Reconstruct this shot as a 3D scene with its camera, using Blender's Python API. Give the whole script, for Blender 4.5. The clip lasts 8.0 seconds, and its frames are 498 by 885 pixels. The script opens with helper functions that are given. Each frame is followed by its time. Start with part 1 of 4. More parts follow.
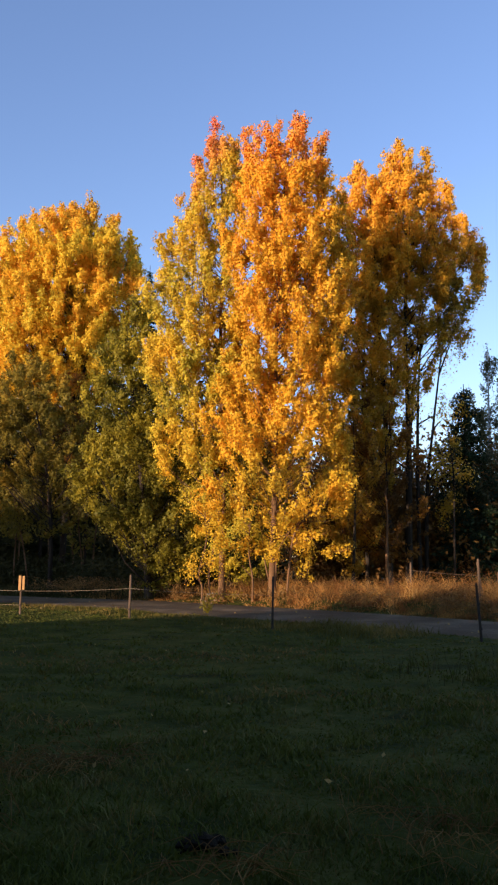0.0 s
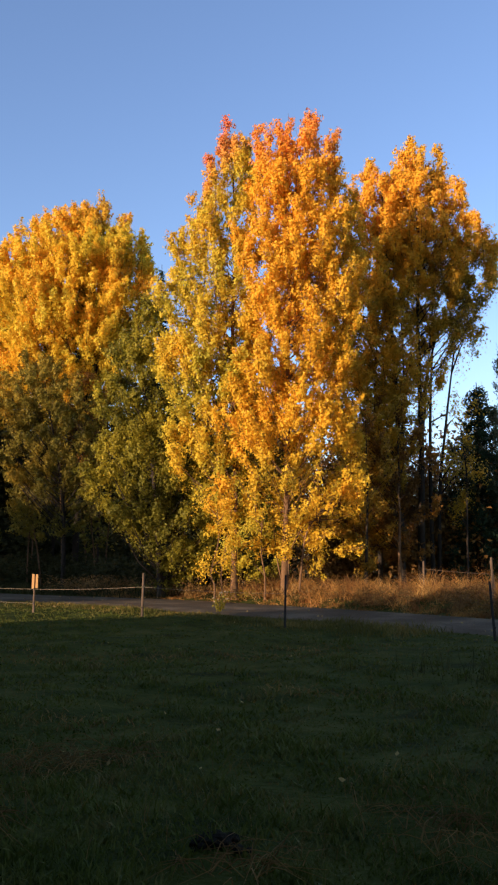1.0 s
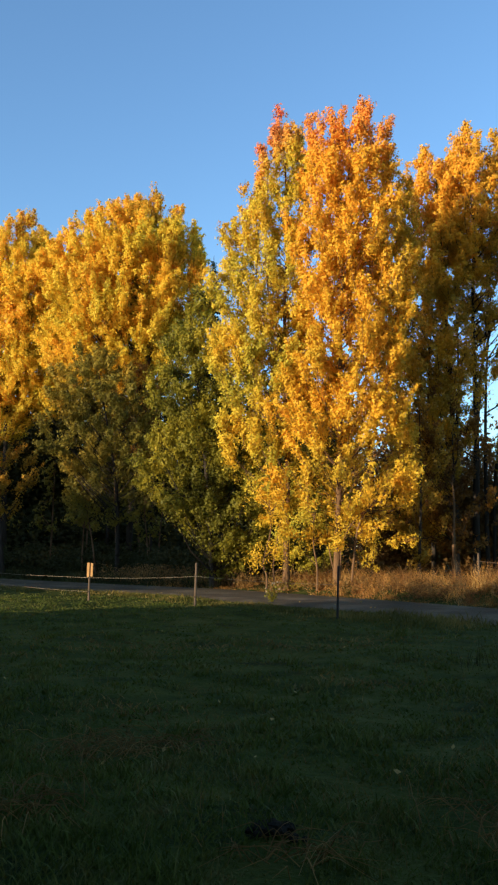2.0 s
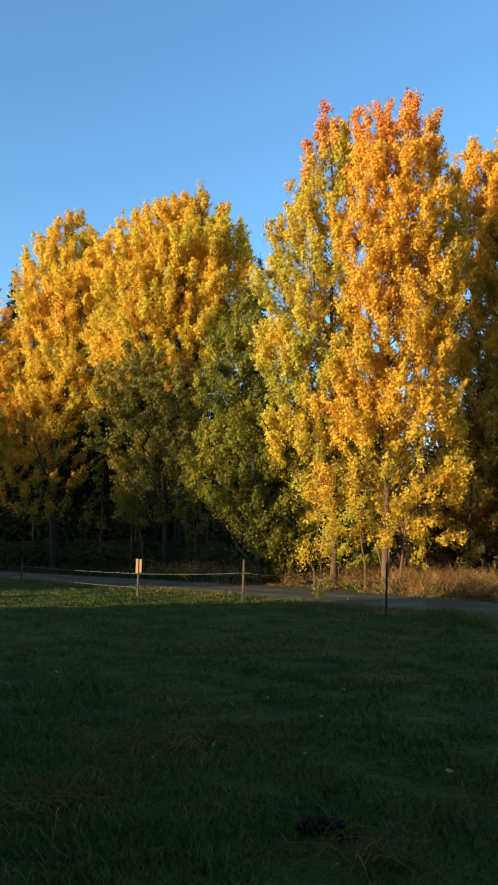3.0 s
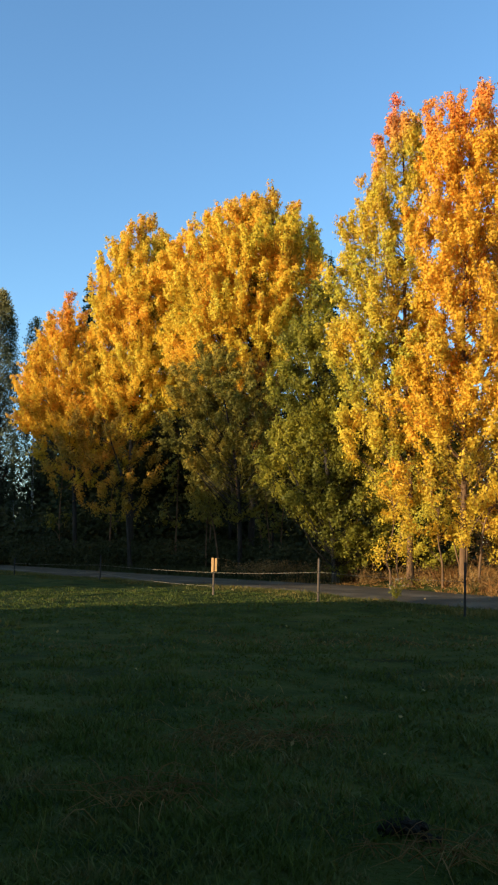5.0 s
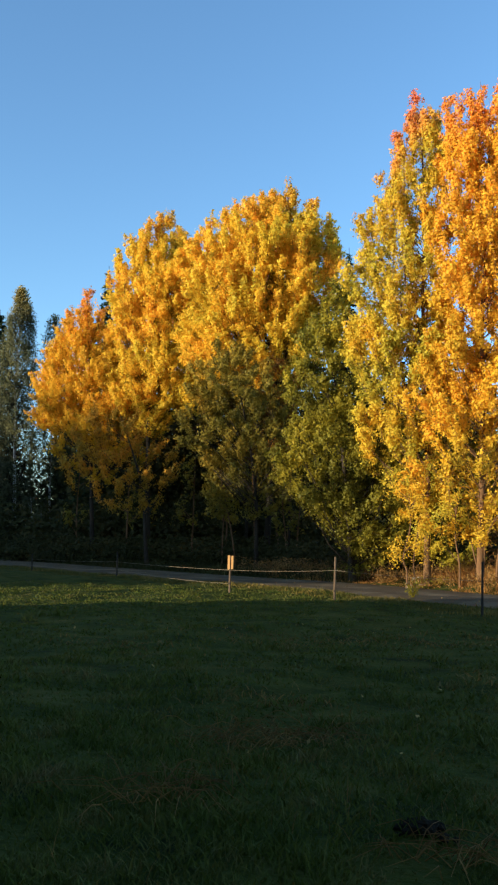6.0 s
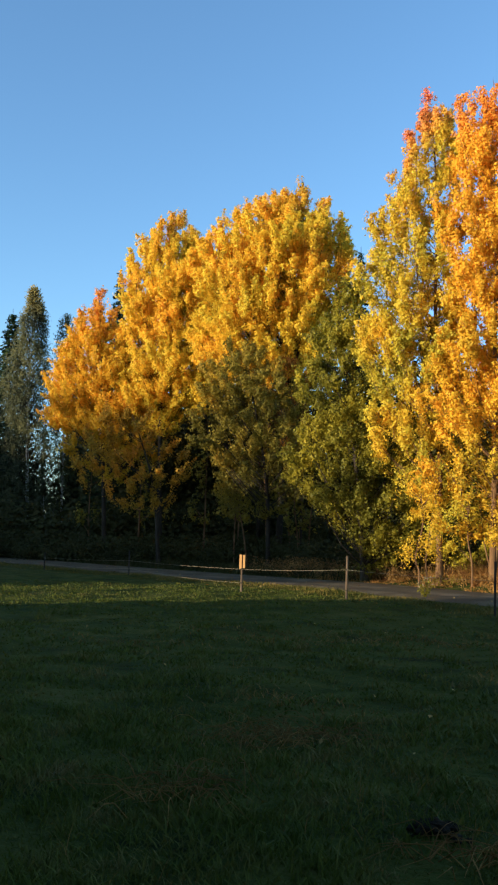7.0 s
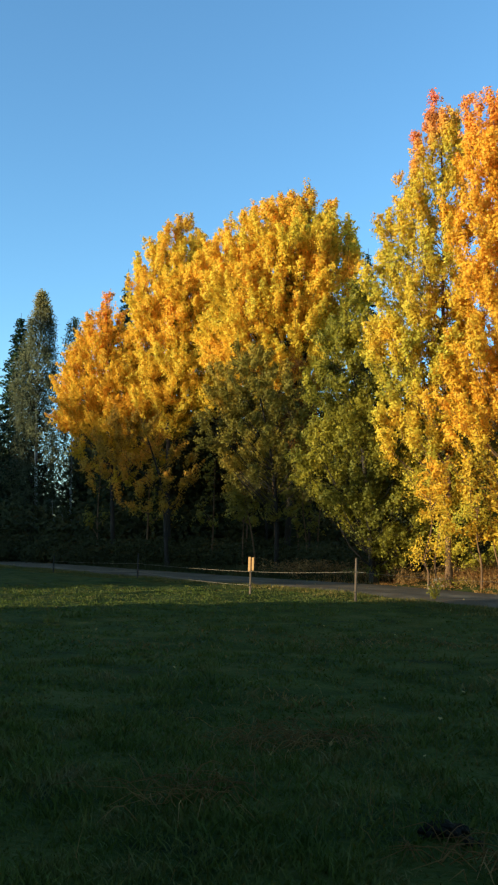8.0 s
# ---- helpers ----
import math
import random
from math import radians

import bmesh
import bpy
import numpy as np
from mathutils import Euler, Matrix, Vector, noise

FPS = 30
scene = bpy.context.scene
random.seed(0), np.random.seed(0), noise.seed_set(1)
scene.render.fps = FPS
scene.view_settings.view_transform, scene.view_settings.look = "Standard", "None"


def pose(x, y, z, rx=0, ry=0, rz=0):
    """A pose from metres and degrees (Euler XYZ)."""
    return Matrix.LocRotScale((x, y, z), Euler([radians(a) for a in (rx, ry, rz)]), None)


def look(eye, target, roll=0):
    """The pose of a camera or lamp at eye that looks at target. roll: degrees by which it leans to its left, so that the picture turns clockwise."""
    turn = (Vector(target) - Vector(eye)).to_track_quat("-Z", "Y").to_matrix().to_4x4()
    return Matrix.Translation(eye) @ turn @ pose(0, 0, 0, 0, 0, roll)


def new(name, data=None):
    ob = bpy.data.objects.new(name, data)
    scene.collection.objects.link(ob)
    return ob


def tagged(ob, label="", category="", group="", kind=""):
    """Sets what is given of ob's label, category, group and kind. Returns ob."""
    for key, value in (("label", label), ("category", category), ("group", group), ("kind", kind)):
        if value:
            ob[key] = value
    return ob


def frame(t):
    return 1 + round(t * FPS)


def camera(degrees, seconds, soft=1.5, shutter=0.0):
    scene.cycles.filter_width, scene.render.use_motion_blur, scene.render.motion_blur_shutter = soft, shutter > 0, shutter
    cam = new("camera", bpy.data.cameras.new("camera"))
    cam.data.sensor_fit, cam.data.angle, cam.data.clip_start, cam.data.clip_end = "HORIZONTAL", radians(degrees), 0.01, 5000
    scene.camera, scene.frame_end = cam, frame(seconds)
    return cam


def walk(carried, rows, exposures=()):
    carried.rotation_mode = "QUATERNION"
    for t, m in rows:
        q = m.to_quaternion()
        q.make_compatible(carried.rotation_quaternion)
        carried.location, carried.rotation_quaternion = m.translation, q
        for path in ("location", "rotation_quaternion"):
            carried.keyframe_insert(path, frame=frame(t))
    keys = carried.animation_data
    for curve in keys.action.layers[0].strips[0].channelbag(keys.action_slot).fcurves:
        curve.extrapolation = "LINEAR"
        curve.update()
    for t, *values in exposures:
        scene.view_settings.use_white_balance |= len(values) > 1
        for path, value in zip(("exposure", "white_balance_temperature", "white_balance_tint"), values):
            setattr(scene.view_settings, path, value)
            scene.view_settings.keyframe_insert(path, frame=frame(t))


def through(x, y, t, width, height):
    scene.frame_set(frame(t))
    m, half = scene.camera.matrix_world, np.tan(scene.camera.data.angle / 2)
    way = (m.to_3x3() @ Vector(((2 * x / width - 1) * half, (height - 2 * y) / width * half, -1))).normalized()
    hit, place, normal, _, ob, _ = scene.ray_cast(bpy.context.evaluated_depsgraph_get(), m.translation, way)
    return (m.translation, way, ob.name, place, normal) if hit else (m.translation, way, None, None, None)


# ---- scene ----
import itertools
# ---------------------------------------------------------------- camera
cam = camera(33.0, 8.0, soft=2.2)
PATH = [
    (0.0, 0.000, 0.000, 1.600, 97.778, -0.003, -0.000),
    (0.5, -0.003, 0.004, 1.597, 97.816, 0.072, 0.138),
    (1.0, -0.006, 0.000, 1.600, 97.676, 0.003, 0.823),
    (1.5, -0.017, 0.004, 1.598, 97.315, -0.214, 2.552),
    (3.0, -0.042, 0.012, 1.590, 96.797, -0.646, 7.480),
    (3.5, -0.047, 0.012, 1.589, 96.880, -0.517, 9.088),
    (4.0, -0.052, 0.008, 1.592, 96.864, -0.522, 10.436),
    (4.5, -0.057, 0.007, 1.590, 96.794, -0.495, 11.637),
    (5.0, -0.061, 0.009, 1.588, 96.685, -0.569, 12.480),
    (6.5, -0.072, 0.009, 1.589, 96.458, -1.107, 13.969),
    (7.0, -0.075, 0.006, 1.591, 96.444, -1.091, 14.358),
    (7.5, -0.079, 0.009, 1.590, 96.528, -0.993, 14.780),
    (8.0, -0.076, 0.009, 1.590, 96.594, -0.829, 14.942),
]
EXPOSURES = [(0.0, 0.93, 6150, 30), (0.5, 0.93, 6150, 30), (1.0, 0.93, 6200, 27), (1.5, 0.94, 6000, 17), (3.0, 1.02, 5400, 3), (3.5, 1.03, 5550, 5), (4.5, 1.05, 5720, 4), (5.0, 1.05, 5600, 6), (6.5, 1.05, 5620, 6), (7.0, 1.06, 5620, 6), (7.5, 1.08, 5400, 0), (8.0, 1.09, 5380, -2)]
walk(cam, [(t, pose(x, y, z, rx, ry, rz)) for t, x, y, z, rx, ry, rz in PATH], EXPOSURES)

# ---------------------------------------------------------------- light
SUN_UP, SUN_SIDE = 8.0, 48.0   # degrees: height of the sun, and how far left of straight behind the camera it stands
to_sun = Vector((-math.sin(radians(SUN_SIDE)) * math.cos(radians(SUN_UP)), -math.cos(radians(SUN_SIDE)) * math.cos(radians(SUN_UP)), math.sin(radians(SUN_UP))))
world = bpy.data.worlds.new("sky")
scene.world = world
world.use_nodes = True
wn = world.node_tree
sky = wn.nodes.new("ShaderNodeTexSky")
sky.sky_type, sky.sun_disc = "NISHITA", False
sky.sun_elevation = radians(SUN_UP)
sky.sun_rotation = math.atan2(to_sun.x, to_sun.y)
sky.altitude, sky.air_density, sky.dust_density, sky.ozone_density = 50, 1.0, 0.3, 2.2
wn.nodes["Background"].inputs["Strength"].default_value = 0.166
wn.links.new(sky.outputs[0], wn.nodes["Background"].inputs["Color"])
sun = new("sun", bpy.data.lights.new("sun", "SUN"))
sun.data.energy, sun.data.angle, sun.data.color = 4.1, radians(0.53), (1.0, 0.80, 0.52)
sun.matrix_world = look((0, 0, 60), Vector((0, 0, 60)) - to_sun)


# ---------------------------------------------------------------- materials
def nodes_of(name):
    m = bpy.data.materials.new(name)
    m.use_nodes = True
    t = m.node_tree
    return m, t, t.nodes["Principled BSDF"], t.nodes["Material Output"]


def node(t, kind, inputs=(), **sets):
    n = t.nodes.new(kind)
    for k, v in sets.items():
        setattr(n, k, v)
    for k, v in dict(inputs).items():
        if isinstance(v, bpy.types.NodeSocket):
            t.links.new(v, n.inputs[k])
        else:
            n.inputs[k].default_value = v
    return n


def ramp(t, fac, stops):
    n = t.nodes.new("ShaderNodeValToRGB")
    e = n.color_ramp.elements
    while len(e) < len(stops):
        e.new(0.5)
    for el, (p, c) in zip(e, stops):
        el.position, el.color = p, (*c, 1)
    t.links.new(fac, n.inputs[0])
    return n.outputs[0]


def math2(t, op, a, b, c=0.0):
    return node(t, "ShaderNodeMath", {0: a, 1: b, 2: c}, operation=op).outputs[0]


def leaf_material(name, stops, tip=None, tip_from=0.0, tip_to=1.0, through=0.38, patch=0.35, rough=0.55, gloss=0.15, warm=None, tilt=0.0):
    """Leaves: colour by leaf and by patch of the crown; tip: the colour towards the highest shoots; warm: that mixed in
    towards the upper half.
    """
    m, t, b, out = nodes_of(name)
    geo = node(t, "ShaderNodeNewGeometry").outputs["Random Per Island"]
    co = node(t, "ShaderNodeTexCoord").outputs["Object"]
    big = node(t, "ShaderNodeTexNoise", {"Vector": co, "Scale": patch, "Detail": 3.0, "Roughness": 0.6}).outputs["Fac"]
    fac = math2(t, "ADD", math2(t, "MULTIPLY", geo, 0.24), math2(t, "MULTIPLY_ADD", big, 2.0, -0.64))
    col = ramp(t, fac, stops)
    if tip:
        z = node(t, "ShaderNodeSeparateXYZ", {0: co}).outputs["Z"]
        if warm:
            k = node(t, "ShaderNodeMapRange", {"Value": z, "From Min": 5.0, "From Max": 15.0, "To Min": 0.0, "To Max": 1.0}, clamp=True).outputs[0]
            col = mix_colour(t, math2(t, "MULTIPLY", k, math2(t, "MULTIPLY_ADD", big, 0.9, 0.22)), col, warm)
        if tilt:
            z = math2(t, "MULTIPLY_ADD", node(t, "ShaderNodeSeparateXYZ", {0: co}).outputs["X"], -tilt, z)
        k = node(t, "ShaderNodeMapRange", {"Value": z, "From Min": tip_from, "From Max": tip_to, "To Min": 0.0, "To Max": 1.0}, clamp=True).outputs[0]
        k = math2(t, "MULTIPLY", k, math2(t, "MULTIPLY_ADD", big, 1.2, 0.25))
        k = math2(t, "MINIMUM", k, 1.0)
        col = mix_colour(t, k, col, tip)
    b.inputs["Roughness"].default_value = rough
    b.inputs["Specular IOR Level"].default_value = gloss
    t.links.new(col, b.inputs["Base Color"])
    tr = node(t, "ShaderNodeBsdfTranslucent", {"Color": col})
    mx = node(t, "ShaderNodeMixShader", {0: through, 1: b.outputs[0], 2: tr.outputs[0]})
    t.links.new(mx.outputs[0], out.inputs["Surface"])
    return m


def mix_colour(t, k, a, b):
    n = t.nodes.new("ShaderNodeMix")
    n.data_type = "RGBA"
    t.links.new(k, n.inputs[0])
    for s, v in ((n.inputs[6], a), (n.inputs[7], b)):
        if isinstance(v, bpy.types.NodeSocket):
            t.links.new(v, s)
        else:
            s.default_value = (*v, 1)
    return n.outputs[2]


def rough_material(name, stops, scale, fine, bump=0.4, rough=0.9, stretch=(1, 1, 1), depth=0.02):
    """A dull surface with stains, grain and relief: bark, wood, gravel, soil."""
    m, t, b, out = nodes_of(name)
    co = node(t, "ShaderNodeTexCoord").outputs["Object"]
    mp = node(t, "ShaderNodeMapping", {"Vector": co, "Scale": stretch}).outputs[0]
    a = node(t, "ShaderNodeTexNoise", {"Vector": mp, "Scale": scale, "Detail": 5.0, "Roughness": 0.6}).outputs["Fac"]
    f = node(t, "ShaderNodeTexNoise", {"Vector": mp, "Scale": fine, "Detail": 4.0, "Roughness": 0.65}).outputs["Fac"]
    fac = math2(t, "MULTIPLY_ADD", f, 0.5, math2(t, "MULTIPLY_ADD", a, 1.1, -0.3))
    t.links.new(ramp(t, fac, stops), b.inputs["Base Color"])
    b.inputs["Roughness"].default_value = rough
    b.inputs["Specular IOR Level"].default_value = 0.06
    bp = node(t, "ShaderNodeBump", {"Height": f, "Strength": bump, "Distance": depth})
    t.links.new(bp.outputs[0], b.inputs["Normal"])
    return m


ORANGE = [(0.0, (0.306, 0.243, 0.0248)), (0.2, (0.611, 0.406, 0.0256)), (0.5, (0.815, 0.507, 0.0276)), (0.8, (0.845, 0.467, 0.0248)), (1.0, (0.815, 0.366, 0.0197))]
YELLOW = [(0.0, (0.223, 0.24, 0.0324)), (0.25, (0.466, 0.404, 0.0368)), (0.5, (0.699, 0.513, 0.0346)), (0.8, (0.79, 0.513, 0.0302)), (1.0, (0.811, 0.415, 0.0271))]
GOLD = [(0.0, (0.42, 0.333, 0.0394)), (0.3, (0.756, 0.567, 0.0394)), (0.6, (0.872, 0.593, 0.0394)), (1.0, (0.872, 0.47, 0.0315))]
OCHRE = [(0.0, (0.218, 0.145, 0.0216)), (0.3, (0.48, 0.301, 0.027)), (0.6, (0.786, 0.427, 0.0252)), (1.0, (0.88, 0.494, 0.0198))]
AMBER = [(0.0, (0.35, 0.237, 0.0242)), (0.3, (0.68, 0.427, 0.0266)), (0.6, (0.845, 0.523, 0.0266)), (1.0, (0.865, 0.427, 0.0242))]
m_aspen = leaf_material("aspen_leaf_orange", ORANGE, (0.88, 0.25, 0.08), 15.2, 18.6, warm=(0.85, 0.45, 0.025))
m_aspen_y = leaf_material("aspen_leaf_yellow", YELLOW, (0.88, 0.21, 0.12), 16.4, 18.8, tilt=1.2)
m_gold = leaf_material("aspen_leaf_gold", GOLD, (0.87, 0.34, 0.05), 18.5, 22.5, through=0.5)
m_amber = leaf_material("aspen_leaf_amber", AMBER, (0.86, 0.28, 0.06), 13.5, 18.5, through=0.5)
m_ochre = leaf_material("aspen_leaf_ochre", OCHRE, (0.86, 0.46, 0.03), 14.0, 18.0, through=0.4)
m_green = leaf_material("sallow_leaf_green", [(0.0, (0.0886, 0.0866, 0.0115)), (0.4, (0.211, 0.181, 0.0173)), (0.75, (0.387, 0.306, 0.0211)), (1.0, (0.62, 0.421, 0.025))])
m_olive = leaf_material("olive_leaf", [(0.0, (0.10, 0.08, 0.016)), (0.4, (0.235, 0.187, 0.025)), (0.75, (0.39, 0.265, 0.028)), (1.0, (0.56, 0.30, 0.024))])
m_brown = leaf_material("brown_leaf", [(0.0, (0.203, 0.133, 0.0186)), (0.4, (0.478, 0.282, 0.0265)), (0.75, (0.771, 0.348, 0.0265)), (1.0, (0.88, 0.398, 0.0265))])
m_birch_leaf = leaf_material("birch_leaf", [(0.0, (0.0607, 0.0629, 0.0293)), (0.5, (0.106, 0.106, 0.0468)), (1.0, (0.202, 0.183, 0.0643))], (0.455, 0.343, 0.0936), 19.0, 23.0)
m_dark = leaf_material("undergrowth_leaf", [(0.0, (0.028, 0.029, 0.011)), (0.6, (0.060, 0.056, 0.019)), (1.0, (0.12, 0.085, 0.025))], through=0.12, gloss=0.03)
m_russet = leaf_material("russet_leaf", [(0.0, (0.096, 0.0508, 0.0144)), (0.5, (0.272, 0.123, 0.0216)), (0.8, (0.512, 0.225, 0.024)), (1.0, (0.88, 0.362, 0.024))])
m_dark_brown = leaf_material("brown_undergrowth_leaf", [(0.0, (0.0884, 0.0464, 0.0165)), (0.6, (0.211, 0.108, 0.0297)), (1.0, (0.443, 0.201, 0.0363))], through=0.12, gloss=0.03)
m_needle = leaf_material("spruce_needle", [(0.0, (0.012, 0.022, 0.01)), (0.6, (0.03, 0.05, 0.02)), (1.0, (0.06, 0.075, 0.025))], through=0.05, gloss=0.05)
m_bark = rough_material("aspen_bark", [(0.15, (0.0575, 0.0323, 0.016)), (0.5, (0.172, 0.095, 0.044)), (0.85, (0.299, 0.176, 0.088))], 1.2, 9, 0.6, stretch=(0.88, 0.88, 0.28))
m_bark_dark = rough_material("dark_bark", [(0.2, (0.02, 0.016, 0.012)), (0.6, (0.055, 0.042, 0.03)), (0.9, (0.11, 0.085, 0.06))], 1.2, 9, 0.6, stretch=(1, 1, 0.3))
m_bark_birch = rough_material("birch_bark", [(0.3, (0.05, 0.045, 0.04)), (0.45, (0.5, 0.48, 0.43)), (0.9, (0.66, 0.64, 0.58))], 2.0, 7, 0.3, stretch=(1, 1, 2.5))
m_bark_pale = rough_material("young_birch_bark", [(0.3, (0.04, 0.035, 0.03)), (0.5, (0.22, 0.2, 0.17)), (0.9, (0.34, 0.32, 0.28))], 2.0, 7, 0.3, stretch=(1, 1, 2.5))
m_gravel = rough_material("gravel", [(0.1, (0.049, 0.0353, 0.0216)), (0.5, (0.11, 0.0821, 0.0492)), (0.9, (0.255, 0.196, 0.12))], 0.6, 22, 0.6, depth=0.03)
# dark stops paint the shade between grass tufts; the brown is bare soil
m_soil = rough_material("meadow_soil_tuft_shade", [(0.22, (0.0128, 0.0168, 0.0034)), (0.45, (0.04, 0.0504, 0.00765)), (0.65, (0.072, 0.0739, 0.0136)), (0.9, (0.112, 0.084, 0.034))], 1.9, 19, 0.9, stretch=(0.48, 0.88, 0.85), depth=0.05)
# the patch tone adds to the painted tuft shade
m_blade = leaf_material("grass_blade", [(0.0, (0.0432, 0.0588, 0.0085)), (0.42, (0.0848, 0.0991, 0.0153)), (0.7, (0.112, 0.108, 0.0238)), (1.0, (0.184, 0.134, 0.051))], through=0.2, patch=1.6, gloss=0.06)
m_earth = rough_material("dark_earth", [(0.2, (0.0084, 0.0066, 0.0042)), (0.8, (0.027, 0.0204, 0.0132))], 8, 40, 0.8, depth=0.02)
m_withered = leaf_material("withered_weed", [(0.0, (0.09, 0.045, 0.015)), (0.5, (0.22, 0.12, 0.035)), (1.0, (0.40, 0.23, 0.07))], through=0.2, patch=0.9, gloss=0.05)
# red-brown dry grass; its dark stop and patches also paint broken sunlight
m_verge = leaf_material("verge_grass", [(0.0, (0.045, 0.048, 0.01)), (0.5, (0.125, 0.105, 0.02)), (1.0, (0.30, 0.19, 0.05))], through=0.25, patch=0.8, gloss=0.08)
m_straw = leaf_material("dry_grass", [(0.0, (0.085, 0.034, 0.011)), (0.35, (0.27, 0.115, 0.028)), (0.65, (0.52, 0.26, 0.06)), (1.0, (0.80, 0.47, 0.13))], through=0.25, patch=1.1)
m_post = rough_material("weathered_post", [(0.2, (0.065, 0.045, 0.028)), (0.6, (0.16, 0.11, 0.07)), (0.9, (0.26, 0.19, 0.125))], 6, 40, 0.4, stretch=(1, 1, 0.2), depth=0.004)
m_post_dark = rough_material("dark_post", [(0.2, (0.02, 0.018, 0.016)), (0.8, (0.07, 0.06, 0.05))], 6, 40, 0.4, stretch=(1, 1, 0.2), depth=0.004)
m_plate = rough_material("pale_board", [(0.1, (0.42, 0.22, 0.075)), (0.9, (0.58, 0.33, 0.13))], 5, 50, 0.2, depth=0.002)
m_rope = rough_material("fence_tape", [(0.1, (0.24, 0.18, 0.112)), (0.9, (0.368, 0.285, 0.182))], 5, 60, 0.2, depth=0.002)
m_petal = rough_material("fallen_leaf", [(0.1, (0.252, 0.156, 0.042)), (0.9, (0.406, 0.286, 0.108))], 3, 9, 0.1)


# ---------------------------------------------------------------- builders
def mesh_of(name, verts, faces):
    """A mesh from arrays of corners and of faces that all have as many corners."""
    verts, faces = np.asarray(verts, np.float32), np.asarray(faces, np.int32)
    me = bpy.data.meshes.new(name)
    n, k = faces.shape
    me.vertices.add(len(verts))
    me.vertices.foreach_set("co", verts.ravel())
    me.loops.add(n * k)
    me.loops.foreach_set("vertex_index", faces.ravel())
    me.polygons.add(n)
    me.polygons.foreach_set("loop_start", np.arange(0, n * k, k, dtype=np.int32))
    me.update(calc_edges=True)
    me.validate()
    return me


def part(name, me, material, parent=None, label="", smooth=False):
    if isinstance(me, bmesh.types.BMesh):
        bm, me = me, bpy.data.meshes.new(name)
        bm.to_mesh(me)
        bm.free()
    me.materials.append(material)
    if smooth:
        me.polygons.foreach_set("use_smooth", np.ones(len(me.polygons), dtype=bool))
    ob = new(name, me)
    ob.parent = parent
    return tagged(ob, label)


def thing(name, place, label, category, group="", kind=""):
    ob = new(name)
    ob.empty_display_size = 0.3
    ob.location = place
    return tagged(ob, label, category, group, kind)


def tube(path, radii, sides=7):
    """Corners and four-cornered faces of a tapered tube along a path."""
    path = [Vector(p) for p in path]
    vs, fs = [], []
    for i, (p, r) in enumerate(zip(path, [float(q) for q in radii])):
        d = (path[min(i + 1, len(path) - 1)] - path[max(i - 1, 0)]).normalized()
        a = d.cross(Vector((0.3, 1, 0.1))).normalized()
        c = d.cross(a)
        for s in range(sides):
            w = 2 * math.pi * s / sides
            vs.append(p + r * (math.cos(w) * a + math.sin(w) * c))
        if i:
            o = (i - 1) * sides
            fs += [(o + s, o + (s + 1) % sides, o + sides + (s + 1) % sides, o + sides + s) for s in range(sides)]
    return [tuple(v) for v in vs], fs


def tubes(list_of):
    vs, fs = [], []
    for path, radii, sides in list_of:
        v, f = tube(path, radii, sides)
        o = len(vs)
        vs += v
        fs += [tuple(i + o for i in q) for q in f]
    return mesh_of("tubes", vs, fs)


def leaf_quads(centres, size, rng, flat=0.0, long=1.5):
    """One small pointed four-cornered leaf at each centre; flat: how far it keeps level."""
    n = len(centres)
    nrm = rng.normal(size=(n, 3))
    nrm[:, 2] += flat * 3
    nrm /= np.linalg.norm(nrm, axis=1)[:, None]
    a = np.cross(nrm, rng.normal(size=(n, 3)))
    a /= np.linalg.norm(a, axis=1)[:, None]
    b = np.cross(nrm, a)
    s = (size * rng.uniform(0.6, 1.35, n))[:, None]
    fold = nrm * s * rng.uniform(-0.25, 0.25, n)[:, None]
    v = np.stack([centres - a * s * 0.5 * long, centres + b * s * 0.5 + fold, centres + a * s * 0.5 * long, centres - b * s * 0.5 + fold], 1).reshape(-1, 3)
    return v, np.arange(4 * n).reshape(n, 4)


def leaf_points(centres, size, rng, out):
    """One small pointed three-cornered leaf at each centre, facing about the way given by out."""
    n = len(centres)
    nrm = 0.33 * rng.normal(size=(n, 3)) + out
    nrm /= np.linalg.norm(nrm, axis=1)[:, None]
    a = np.cross(nrm, rng.normal(size=(n, 3)))
    a /= np.linalg.norm(a, axis=1)[:, None]
    b = np.cross(nrm, a)
    s = (size * rng.uniform(0.6, 1.35, n))[:, None]
    v = np.stack([centres + a * s * 0.85, centres - a * s * 0.5 + b * s * 0.55, centres - a * s * 0.5 - b * s * 0.55], 1).reshape(-1, 3)
    return v, np.arange(3 * n).reshape(n, 3)


